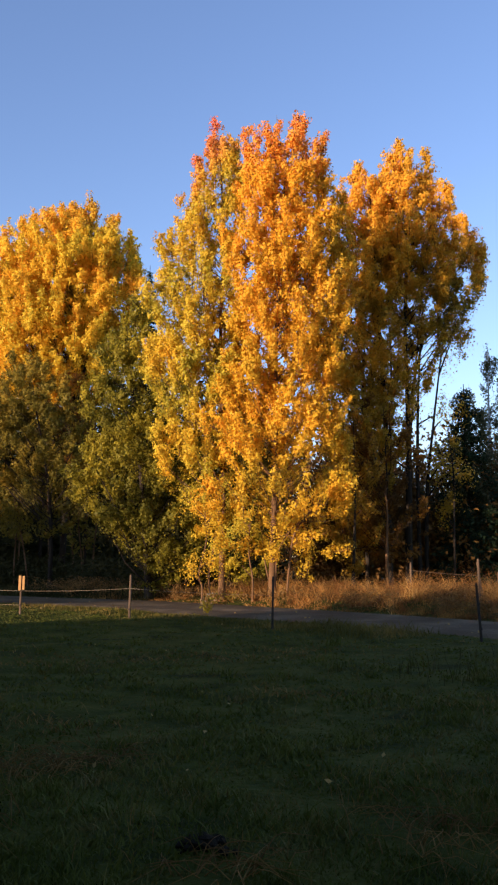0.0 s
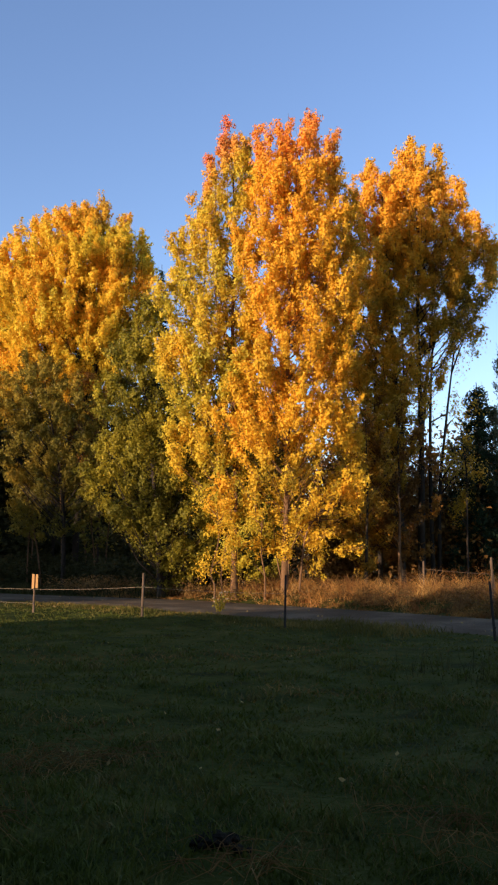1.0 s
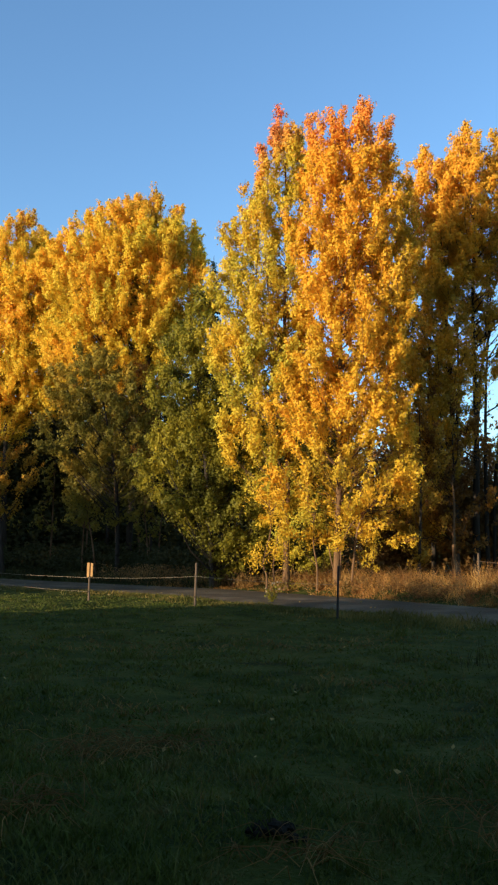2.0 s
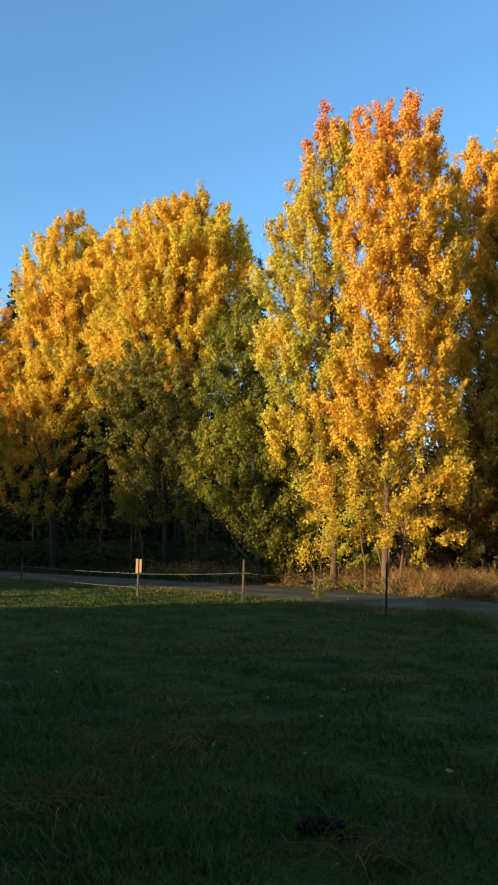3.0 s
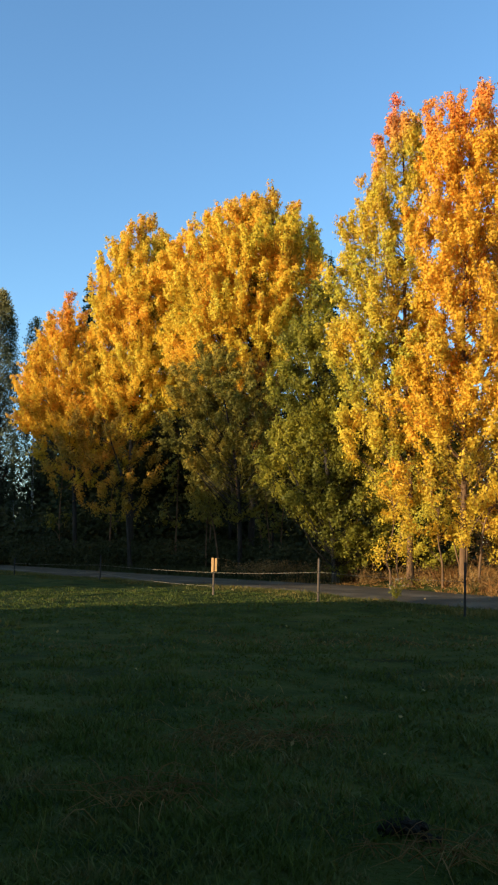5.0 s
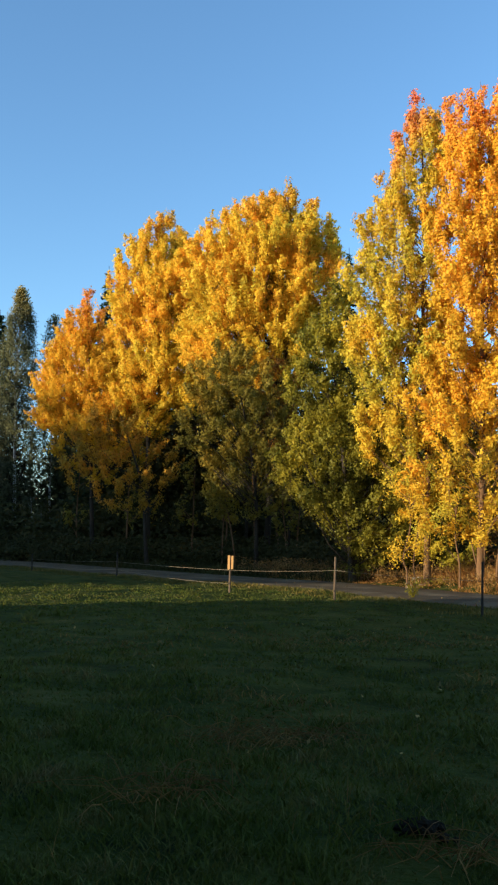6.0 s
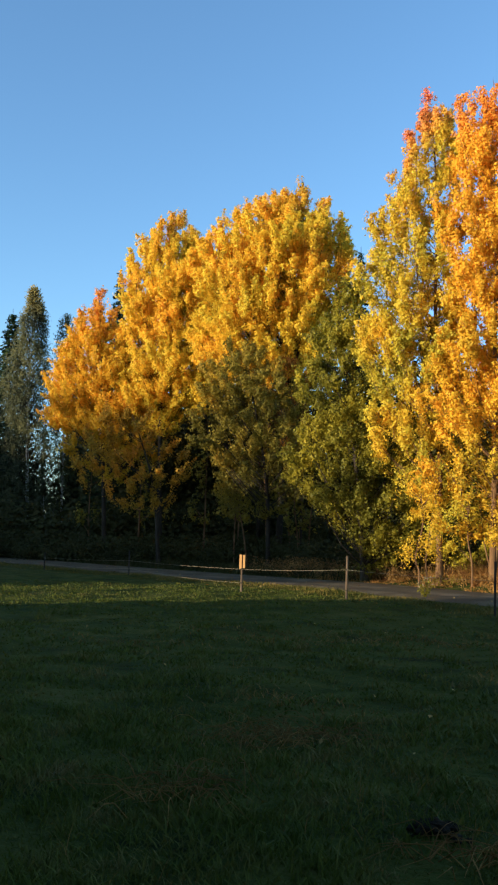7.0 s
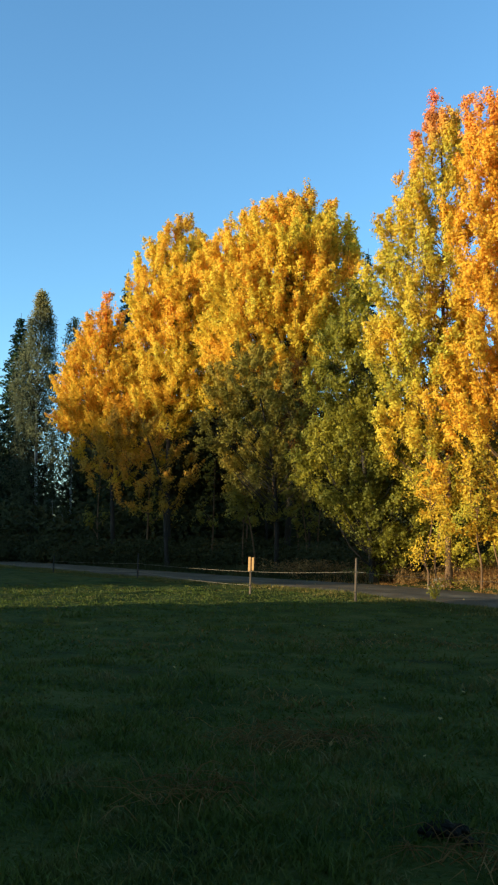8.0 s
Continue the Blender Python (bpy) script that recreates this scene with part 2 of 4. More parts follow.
def leaves_round(clumps, per_clump, rng, spread, lift, droop=0.0):
    """Leaf places, and the ways that they face: each clump is a long puff of leaves that leans outwards and upwards."""
    big = rng.uniform(0.65, 1.35, len(clumps))
    k = rng.poisson(per_clump * big * big * clumps[:, 3] ** 1.6)
    c, big = np.repeat(clumps, k, axis=0), np.repeat(big, k)
    n = len(c)
    e = (spread * np.clip(c[:, 3], 0.2, 1.3) * big)[:, None]
    d = np.stack([c[:, 4] * 0.5, c[:, 5] * 0.5, np.full(n, lift)], 1)
    d /= np.linalg.norm(d, axis=1)[:, None]
    q = rng.normal(0, 1, (n, 3))
    q /= np.linalg.norm(q, axis=1)[:, None]
    shell = np.power(rng.uniform(0.03, 1, n), 0.5)[:, None] * (1 + rng.normal(0, 0.28, (n, 1)))
    h = (q * d).sum(1)[:, None]
    taper = 1.0 - 0.35 * h
    off = (q - h * d) * taper + h * d * 1.4
    p = c[:, :3] + off * shell * e + rng.normal(0, 0.035, (n, 3))
    p[:, 2] -= droop * np.abs(rng.normal(0, 1, n))
    axis_x, far = np.mean(clumps[:, 0]), np.percentile(np.abs(clumps[:, 0] - np.mean(clumps[:, 0])), 90)
    face = q * 1.0 + np.stack([c[:, 4], c[:, 5], np.full(n, 0.3)], 1) * 0.3
    face[:, 0] += 0.45 * np.clip((c[:, 0] - axis_x) / far, -1.2, 1.2)
    face[:, 1] += 0.3 * np.clip(c[:, 1] / far, -1.2, 1.2)
    return p, face


def crown_boughs(profile, gap, rng, deep=0.8, holes=0.25, lean=(1.0, 0.3), long=(0.5, 1.1)):
    """Leafy boughs that fill a crown, none closer to the next than gap. profile: rows of height, reach to the left and to the right, perhaps thickness of leaf.
    Returns the tip of each bough, the way it grows, its length and its thickness of leaf."""
    rows = np.array([(*r, 1.0)[:4] for r in profile], float)
    zs, wide = rows[:, 0], rows[:, 2] - rows[:, 1]
    fine = np.linspace(zs[0], zs[-1], 200)
    area = np.interp(fine, zs, wide) ** 1.6 + 0.15
    n = min(30000, int(30 * area.mean() * (zs[-1] - zs[0]) / gap ** 3))
    cum = np.cumsum(area)
    z = np.interp(rng.uniform(0, cum[-1], n), cum, fine)
    w = rng.uniform(0, 2 * math.pi, n)
    q = rng.uniform(0.01, 1, n) ** 0.36
    p = rng.uniform(0, 6.28, 6)
    lobed = 0.95 + 0.09 * np.sin(3 * w + p[0] + 1.3 * z) + 0.07 * np.sin(5 * w + p[1] - 2.4 * z) + 0.06 * np.sin(2.9 * z + p[2]) + 0.05 * np.sin(7 * w + 4.1 * z)
    mid, half = np.interp(z, zs, (rows[:, 1] + rows[:, 2]) / 2), np.interp(z, zs, wide) / 2
    r = q * lobed * half
    tip = np.stack([mid + r * np.cos(w), deep * r * np.sin(w), z], 1)
    hole = np.sin(tip[:, 0] * 2.9 + p[3] + np.sin(z)) * np.sin(tip[:, 1] * 2.7 + p[4]) + 0.75 * np.sin(z * 1.9 + p[5] + 1.6 * np.sin(1.3 * tip[:, 0]) + 1.2 * np.sin(1.1 * tip[:, 1]))
    rank = np.argsort(np.argsort(hole)) / n
    keep = (rank < 1 - holes * (1.6 - 1.2 * (z - zs[0]) / (zs[-1] - zs[0]))) | (half < 0.5)
    flat = tip * (1, 1, 0.58)
    room = gap * np.maximum(np.interp(z, zs, rows[:, 3]), 0.15) ** -0.45
    taken, chosen = {}, []
    for i in np.nonzero(keep)[0]:
        cell = tuple((flat[i] // gap).astype(int))
        far = range(-1, 2) if room[i] < 1.02 * gap else range(-2, 3)
        near = [taken[k] for k in itertools.product(*[[e + o for o in far] for e in cell]) if k in taken]
        if all(np.sum((flat[i] - flat[j]) ** 2) > room[i] ** 2 for j in near):
            taken[cell] = i
            chosen.append(i)
    tip, z, w, q = tip[chosen], z[chosen], w[chosen], q[chosen]
    up = (z - zs[0]) / (zs[-1] - zs[0])
    side = (lean[0] + (lean[1] - lean[0]) * np.minimum(1, up * 1.3)) * q
    m = len(z)
    way = np.stack([np.cos(w) * side, np.sin(w) * side, np.where(up < 0.12, 0.35, 1.0)], 1) + rng.normal(0, 0.17, (m, 3))
    way /= np.linalg.norm(way, axis=1)[:, None]
    return tip, way, rng.uniform(*long, m), np.interp(z, zs, rows[:, 3])


def shoots_of(boughs, each, rng, spread=0.42):
    """The shoots that fan out from the end of each bough: foot, tip, thickness of leaf, and the middle and the way of the bough."""
    tip, way, long, full = boughs
    i = np.repeat(np.arange(len(long)), rng.poisson(each, len(long)) + 2)
    n = len(i)
    d = way[i] + rng.normal(0, spread, (n, 3))
    d /= np.linalg.norm(d, axis=1)[:, None]
    size = long[i] * rng.uniform(0.3, 0.55, n)
    foot = tip[i] - way[i] * (long[i] * rng.uniform(0.42, 1.15, n))[:, None]
    return foot, foot + d * size[:, None], full[i], (tip - way * long[:, None] * 0.5)[i], way[i]


def shoot_leaves(shoots, count, thick, rng, droop=0.0):
    """Leaf places along shoots, and the ways that the leaves face."""
    foot, tip, full, middle, way = shoots
    long = np.linalg.norm(tip - foot, axis=1)
    k = rng.poisson(count * long * (0.5 + 0.5 * full) * rng.uniform(0.5, 1.5, len(long)))
    i = np.repeat(np.arange(len(long)), k)
    n = len(i)
    t = rng.beta(1.3, 1.0, n) * 1.06
    off = rng.normal(0, 1, (n, 3)) * (thick * (1.15 - 0.65 * t))[:, None]
    p = foot[i] + (tip - foot)[i] * t[:, None] + off
    p[:, 2] -= droop * np.abs(rng.normal(0, 1, n))
    out = p - middle[i]
    out -= 0.7 * way[i] * (out * way[i]).sum(1)[:, None]
    out /= np.linalg.norm(out, axis=1)[:, None] + 0.02
    own = off / (np.linalg.norm(off, axis=1)[:, None] + 0.02)
    return p, 0.6 * out + 0.3 * own + (0, 0, 0.08)


def broadleaf(name, base, trunk, profile, material, bark, label, category="tree", group="", seed=1, radius=0.16, gap=0.74, each=7, count=95, thick=0.10,
              leaf=0.055, limbs=46, droop=0.0, extra_trunks=(), low=0.25, deep=0.8, holes=0.25, lean=(0.8, 0.22), long=(0.9, 1.5), spires=()):
    """profile: see crown_boughs; spires: places in the width and heights of upright leading shoots that stand out of the crown."""
    rng = np.random.default_rng(seed)
    ob = thing(name, (base[0], base[1], ground(base[0], base[1])), label, category, group)
    path = [(0, 0, -0.15)]
    for i, (x, z) in enumerate(trunk):
        path.append((x, rng.uniform(-0.1, 0.1) * (i > 0), z))
    fine = smooth_path(path, 5)
    top = fine[-1][2]
    stem = part("trunk", tubes([(fine, [radius * (1.0 - 0.88 * max(0, p[2]) / top) + (0.35 * radius * max(0, 1 - p[2] / 0.7)) for p in fine], 9)]), bark, ob, smooth=True)
    for more, r in extra_trunks:
        f = smooth_path(more, 5)
        part("limb", tubes([(f, [r * (1 - 0.8 * i / (len(f) - 1)) for i in range(len(f))], 7)]), bark, stem, smooth=True)
    boughs = crown_boughs(profile, gap, rng, deep, holes, lean, long)
    for x, z in spires:
        n = 4
        tips = np.stack([x + rng.normal(0, 0.07, n), rng.normal(0, 0.12, n), z - 0.55 * np.arange(n)], 1)
        ways = np.stack([rng.normal(0, 0.08, n), rng.normal(0, 0.08, n), np.ones(n)], 1)
        boughs = [np.concatenate(q) for q in zip(boughs, (tips, ways, np.full(n, long[0]) * (0.8 + 0.12 * np.arange(n)), np.ones(n)))]
    shoots = shoots_of(boughs, each, rng)
    tip, way, length, full = boughs
    foot = tip - way * length[:, None]
    zs, xs, ys = [np.array([p[k] for p in fine]) for k in (2, 0, 1)]
    twigs = [([a, a.lerp(b, 0.55), a.lerp(b, 0.96)], [0.009, 0.006, 0.003], 3) for a, b in zip(map(Vector, shoots[0][::2]), map(Vector, shoots[1][::2]))]
    for i, (f, e) in enumerate(zip(foot, tip)):
        a, b = Vector(f), Vector(e)
        twigs.append(([a, a.lerp(b, 0.55) + Vector((0, 0, -0.03)), a.lerp(b, 0.9)], [0.013, 0.010, 0.004], 4))
        if i % 2 and i > limbs:
            continue
        reach = math.hypot(f[0] - np.interp(f[2], zs, xs), f[1])
        z = max(low * top * rng.uniform(0.45, 0.9), f[2] - reach * rng.uniform(0.7, 1.5))
        if f[2] < z + 0.2 * reach:
            continue
        c = Vector((np.interp(z, zs, xs), np.interp(z, zs, ys), z))
        mid = c.lerp(a, 0.5) + Vector((rng.normal(0, 0.10), rng.normal(0, 0.10), -0.10 * reach))
        r = max(0.014, radius * 0.30 * (1 - 0.65 * z / top)) * (1.0 if i <= limbs else 0.45)
        twigs.append(([c, c.lerp(mid, 0.5) + Vector((0, 0, -0.03)), mid, mid.lerp(a, 0.55), a], [r, r * 0.85, r * 0.65, r * 0.45, 0.008], 5 if i <= limbs else 4))
    tagged(part("branchwork", tubes(twigs), bark, stem, smooth=True), kind="stuff")
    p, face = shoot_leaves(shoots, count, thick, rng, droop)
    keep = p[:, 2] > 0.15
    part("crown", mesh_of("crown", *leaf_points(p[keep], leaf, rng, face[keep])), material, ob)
    return ob


def smooth_path(points, steps):
    """A smooth line through points."""
    p = [Vector(q) for q in points]
    p = [p[0] * 2 - p[1]] + p + [p[-1] * 2 - p[-2]]
    out = []
    for i in range(1, len(p) - 2):
        for s in range(steps):
            t = s / steps
            a, b, c, d = p[i - 1:i + 3]
            out.append(0.5 * ((2 * b) + (c - a) * t + (2 * a - 5 * b + 4 * c - d) * t * t + (3 * b - a - 3 * c + d) * t ** 3))
    return out + [p[-2]]


def spruce(base, height, radius, seed, label, group="", low=0.08, leaves=9000, leaf=0.22):
    rng = np.random.default_rng(seed)
    ob = thing("spruce_tree", (base[0], base[1], ground(*base)), label, "tree", group)
    part("trunk", tubes([([(0, 0, -0.2), (0, 0, height * 0.5), (0, 0, height)], [0.2, 0.12, 0.015], 8)]), m_bark_dark, ob, smooth=True)
    pts, boughs, z = [], [], height * low
    rows = []
    while z < height * 0.985:
        rows.append(z)
        z += 0.42 + 0.25 * (1 - z / height)
    for z in rows:
        reach = radius * (1 - z / height) ** 0.85 + 0.12
        count = max(4, int(9 * (1 - 0.4 * z / height)))
        w0 = rng.uniform(0, 6.28)
        for i in range(count):
            w = w0 + i * 6.283 / count + rng.normal(0, 0.15)
            r = reach * rng.uniform(0.65, 1.12)
            tip = Vector((math.cos(w) * r, math.sin(w) * r, z - 0.28 * r + rng.normal(0, 0.08)))
            boughs.append(([(0, 0, z), Vector((0, 0, z)).lerp(tip, 0.5) + Vector((0, 0, -0.05)), tip], [0.03, 0.02, 0.006], 4))
            m = max(6, int(leaves * r / (len(rows) * count * radius * 0.5)))
            k = rng.uniform(0.1, 1.0, m) ** 0.7
            q = np.outer(k, np.array(tip)) + np.outer(1 - k, np.array((0, 0, z)))
            q += rng.normal(0, 1, (m, 3)) * np.stack([0.16 * k * r ** 0.5, 0.16 * k * r ** 0.5, 0.10 + 0 * k], 1)
            q[:, 2] -= np.abs(rng.normal(0, 0.14, m))
            pts.append(q)
    tagged(part("branchwork", tubes(boughs), m_bark_dark, ob), kind="stuff")
    part("crown", mesh_of("crown", *leaf_points(np.concatenate(pts), leaf * 0.8, rng, np.zeros(3) + (0, -0.2, 0.5))), m_needle, ob)
    return ob


def blades(places, heights, width, rng, lean=0.5):
    """Bent tapered blades of three triangles each."""
    n = len(places)
    w = rng.uniform(0, 2 * math.pi, n)
    side = np.stack([np.cos(w), np.sin(w), np.zeros(n)], 1) * (width * rng.uniform(0.6, 1.4, n))[:, None]
    v = rng.uniform(0, 2 * math.pi, n)
    bend = np.stack([np.cos(v), np.sin(v), np.zeros(n)], 1) * (heights * lean * rng.uniform(0.2, 1.4, n))[:, None]
    up = np.zeros((n, 3))
    up[:, 2] = heights
    mid = places + up * 0.55 + bend * 0.35
    tip = places + up + bend
    vs = np.stack([places - side, places + side, mid - side * 0.7, mid + side * 0.7, tip], 1).reshape(-1, 3)
    o = np.arange(n)[:, None] * 5
    fs = np.concatenate([o + [0, 1, 3], o + [0, 3, 2], o + [2, 3, 4]], 0)
    return mesh_of("blades", vs, fs)


# ---------------------------------------------------------------- ground and road
ROAD = [(30, -16), (19, 1), (10.5, 12), (5.4, 19.4), (2.9, 22.6), (-0.3, 26.0), (-4.3, 29.9), (-8.8, 32.6), (-13.0, 35.4), (-17.4, 38.6), (-22.4, 42.4), (-29, 47.2), (-40, 54), (-60, 64)]
road_line = np.array([tuple(p)[:2] for p in smooth_path([(x, y, 0) for x, y in ROAD], 10)])


def road_distance(x, y):
    """Signed distance from the road's middle, positive on its far side."""
    x, y = np.atleast_1d(x), np.atleast_1d(y)
    d = np.full(x.shape, 1e9)
    s = np.ones(x.shape)
    for (ax, ay), (bx, by) in zip(road_line[:-1], road_line[1:]):
        dx, dy = bx - ax, by - ay
        k = np.clip(((x - ax) * dx + (y - ay) * dy) / (dx * dx + dy * dy), 0, 1)
        q = np.hypot(x - ax - k * dx, y - ay - k * dy)
        near = q < d
        d = np.where(near, q, d)
        s = np.where(near, np.sign((x - ax) * dy - (y - ay) * dx), s)
    return d * s


def step(x, a, b):
    k = np.clip((x - a) / (b - a), 0, 1)
    return k * k * (3 - 2 * k)


def ground_np(x, y):
    x, y = np.asarray(x, float), np.asarray(y, float)
    d = road_distance(x.ravel(), y.ravel()).reshape(x.shape)
    near = step(np.abs(d), 1.9, 3.2) * (1 - step(np.hypot(x, y), 60, 120))
    bumps = 0.035 * np.sin(1.9 * x + 0.7 * y) * np.sin(1.3 * y - 0.5 * x + 1) + 0.03 * np.sin(0.8 * x - 1.1 * y + 2) + 0.022 * np.sin(4.1 * x + 1.5 * np.sin(1.3 * y)) * np.sin(3.7 * y + 1.2 * np.sin(1.7 * x)) + 0.012 * np.sin(7.3 * x + 2 * np.sin(2.1 * y)) * np.sin(6.1 * y + x)
    bank = 0.30 * step(d, 2.1, 4.2) * step(x, -3.5, 0.5) * (1 - step(np.hypot(x, y), 45, 80))
    return near * bumps + bank - 0.05 * (1 - near) * (np.hypot(x, y) < 110)


def ground(x, y):
    return float(ground_np(np.array([x]), np.array([y]))[0])


def axis(inner, edge, fine, far):
    a = np.arange(-inner, inner + fine, fine)
    g = edge * np.power(far / edge, np.linspace(0, 1, 26))
    return np.unique(np.round(np.concatenate([-g, a, g]), 3))


gx, gy = axis(22, 23, 0.36, 2500), axis(40, 41, 0.4, 2500)
X, Y = np.meshgrid(gx, gy)
Z = ground_np(X, Y)
idx = np.arange(X.size).reshape(X.shape)
quads = np.stack([idx[:-1, :-1], idx[:-1, 1:], idx[1:, 1:], idx[1:, :-1]], -1).reshape(-1, 4)
tagged(part("ground", mesh_of("ground", np.stack([X, Y, Z], -1).reshape(-1, 3), quads), m_soil, smooth=True), "shaded green meadow ground with brown patches", "ground", kind="structure")

side = np.gradient(road_line, axis=0)
side = np.stack([side[:, 1], -side[:, 0]], 1) / np.hypot(side[:, 0], side[:, 1])[:, None]
rng = np.random.default_rng(5)
cols = np.linspace(-2.15, 2.15, 9)
wob = rng.normal(0, 0.10, (len(road_line), 2))
rv = []
for i, (p, s) in enumerate(zip(road_line, side)):
    for j, c in enumerate(cols):
        c2 = (c if c > 0 else c * (1 - 0.28 * float(step(p[0], -0.5, 2.5)))) + (wob[i, 0] if j == 0 else wob[i, 1] if j == 8 else 0)
        rut = -0.03 * math.exp(-((abs(c) - 0.8) / 0.3) ** 2)
        rv.append((p[0] + s[0] * c2, p[1] + s[1] * c2, rut + 0.02 - 0.07 * (j in (0, 8))))
ri = np.arange(len(rv)).reshape(-1, 9)
rq = np.stack([ri[:-1, :-1], ri[:-1, 1:], ri[1:, 1:], ri[1:, :-1]], -1).reshape(-1, 4)
tagged(part("road", mesh_of("road", rv, rq), m_gravel, smooth=True), "narrow grey gravel farm road with wheel ruts", "road", kind="structure")

# ---------------------------------------------------------------- the trees beyond the road
A1 = [(1.4, 0.2, 3.1, 0.25), (2.1, -2.3, 2.9, 0.33), (3.0, -3.0, 3.1, 0.36), (4.2, -3.0, 3.0, 0.45), (5.3, -2.6, 2.85, 0.58), (6.6, -2.3, 3.0, 0.75), (9.0, -2.1, 2.9), (11.38, -1.8, 2.85),
      (12.52, -1.74, 3.2), (13.56, -1.7, 3.15), (14.59, -1.5, 2.6), (15.63, -1.35, 2.4), (16.66, -1.2, 2.2), (17.14, -1.0, 1.8), (17.86, -0.3, 1.4)]
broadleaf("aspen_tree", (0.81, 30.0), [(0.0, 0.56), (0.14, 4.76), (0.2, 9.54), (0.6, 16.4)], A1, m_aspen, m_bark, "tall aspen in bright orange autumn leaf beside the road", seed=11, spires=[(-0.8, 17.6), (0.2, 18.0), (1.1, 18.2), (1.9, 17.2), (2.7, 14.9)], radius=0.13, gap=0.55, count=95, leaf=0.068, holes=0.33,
          extra_trunks=[([(0.1, 0, 0.4), (0.25, -0.1, 1.6), (0.9, -0.3, 2.5), (1.9, -0.4, 2.6)], 0.045), ([(-0.05, 0, 0.3), (-0.25, -0.1, 1.2), (-0.4, -0.2, 2.6)], 0.04)])
A2 = [(1.4, -0.95, 0.5, 0.25), (2.5, -1.15, 0.9, 0.3), (3.5, -1.45, 0.9, 0.35), (4.5, -1.85, 1.0, 0.42), (5.4, -2.75, 1.0, 0.5), (6.4, -3.15, 1.0, 0.62), (7.2, -2.75, 1.1, 0.73),
      (8.3, -2.85, 1.1, 0.9), (9.42, -3.25, 1.1), (10.47, -3.23, 1.1, 0.9), (11.62, -2.9, 1.0, 0.8), (12.78, -2.67, 0.8, 0.75), (13.83, -2.42, 0.7, 0.8), (14.78, -2.0, 0.8, 0.9), (15.72, -1.65, 0.95),
      (16.66, -1.24, 0.95), (17.61, -0.9, 0.9), (18.09, -0.62, 0.3), (18.73, -0.51, 0.0)]
broadleaf("aspen_tree", (-0.98, 31.0), [(-0.01, 0.53), (0.02, 4.86), (-0.1, 10.69), (0.05, 13.59), (-0.2, 17.6)], A2, m_aspen_y, m_bark, "tall aspen with yellow-green leaves and red tip", seed=12, spires=[(-0.4, 18.9), (-1.05, 17.1), (-1.6, 15.7), (-2.35, 14.0), (0.5, 18.0)], radius=0.13, gap=0.52, count=92, leaf=0.066, holes=0.25,
          extra_trunks=[([(0.0, 0, 8.5), (-0.7, -0.2, 11.0), (-0.95, -0.2, 14.6)], 0.05)])
R1 = [(2.6, -3.4, 0.6, 0.64), (5.1, -3.4, 0.6, 0.8), (7.1, -3.4, 0.8, 0.83), (9.0, -3.4, 0.9, 0.85), (11.1, -3.4, 0.9, 0.89), (13.0, -2.8, 0.9, 0.95), (14.5, -2.8, 0.9), (16.1, -2.1, 0.85),
      (17.7, -2.05, 0.6), (18.7, -1.9, 0.3), (19.6, -1.2, -0.4)]
broadleaf("aspen_tree", (6.0, 36.5), [(0.02, 1.3), (0.0, 7.6), (-0.2, 12.1), (-0.5, 18.0)], R1, m_ochre, m_bark_dark, "tall ochre aspen with half-bare dark stem", seed=13, radius=0.18, gap=0.60, count=100, leaf=0.078, thick=0.13)
R2 = [(6.2, -1.7, 0.5, 0.3), (8.2, -1.6, 1.0, 0.3), (10.2, -1.0, 1.6, 0.32), (11.5, -0.9, 3.0, 0.45), (12.6, -1.0, 3.3, 0.59), (13.7, -1.2, 3.5, 0.75), (14.8, -1.4, 3.95, 0.88),
      (15.9, -1.5, 3.5, 0.99), (16.9, -1.7, 3.0), (18.1, -1.7, 2.4), (19.0, -1.6, 1.5), (19.8, -1.2, 1.35), (20.4, -0.3, 0.2)]
broadleaf("aspen_tree", (7.0, 37.0), [(-0.02, 1.3), (0.1, 6.8), (0.08, 11.4), (0.3, 18.0)], R2, m_ochre, m_bark_dark, "tall thinning aspen with olive and ochre leaves", seed=14, spires=[(-0.1, 20.8), (1.1, 20.3), (2.3, 18.6), (3.6, 15.7)], radius=0.18, gap=0.60, count=100, leaf=0.078, thick=0.13,
          extra_trunks=[([(0.05, 0, 7.5), (0.9, 0.1, 11.0), (2.4, 0.1, 14.3)], 0.07), ([(0.1, 0, 6.0), (0.5, 0.2, 9.5), (1.0, 0.3, 14.0)], 0.07)])
N1 = [(0.9, -0.9, 1.2, 0.5), (3.0, -1.4, 1.6, 0.6), (5.4, -1.4, 1.5, 0.6), (7.4, -0.8, 1.0, 0.6), (8.2, 0.1, 0.5)]
broadleaf("alder_tree", (4.1, 33.4), [(0.0, 0.6), (0.1, 3.6), (0.1, 7.2)], N1, m_brown, m_bark_dark, "brown-leaved alder in half shade beside the bright aspen", seed=31, radius=0.07, leaf=0.068, gap=0.72, count=70, low=0.4, holes=0.3)
N2 = [(1.4, -1.6, 1.6, 0.6), (4.0, -2.2, 1.8, 0.7), (6.4, -2.2, 1.6, 0.7), (8.0, -1.4, 0.7, 0.7), (8.8, -0.4, 0.2)]
broadleaf("alder_tree", (5.7, 35.2), [(0.0, 0.6), (0.1, 4.0), (0.0, 7.6)], N2, m_russet, m_bark_dark, "russet-brown alder under the tall aspens", seed=32, radius=0.08, leaf=0.075, gap=0.72, count=70, low=0.4, holes=0.3)
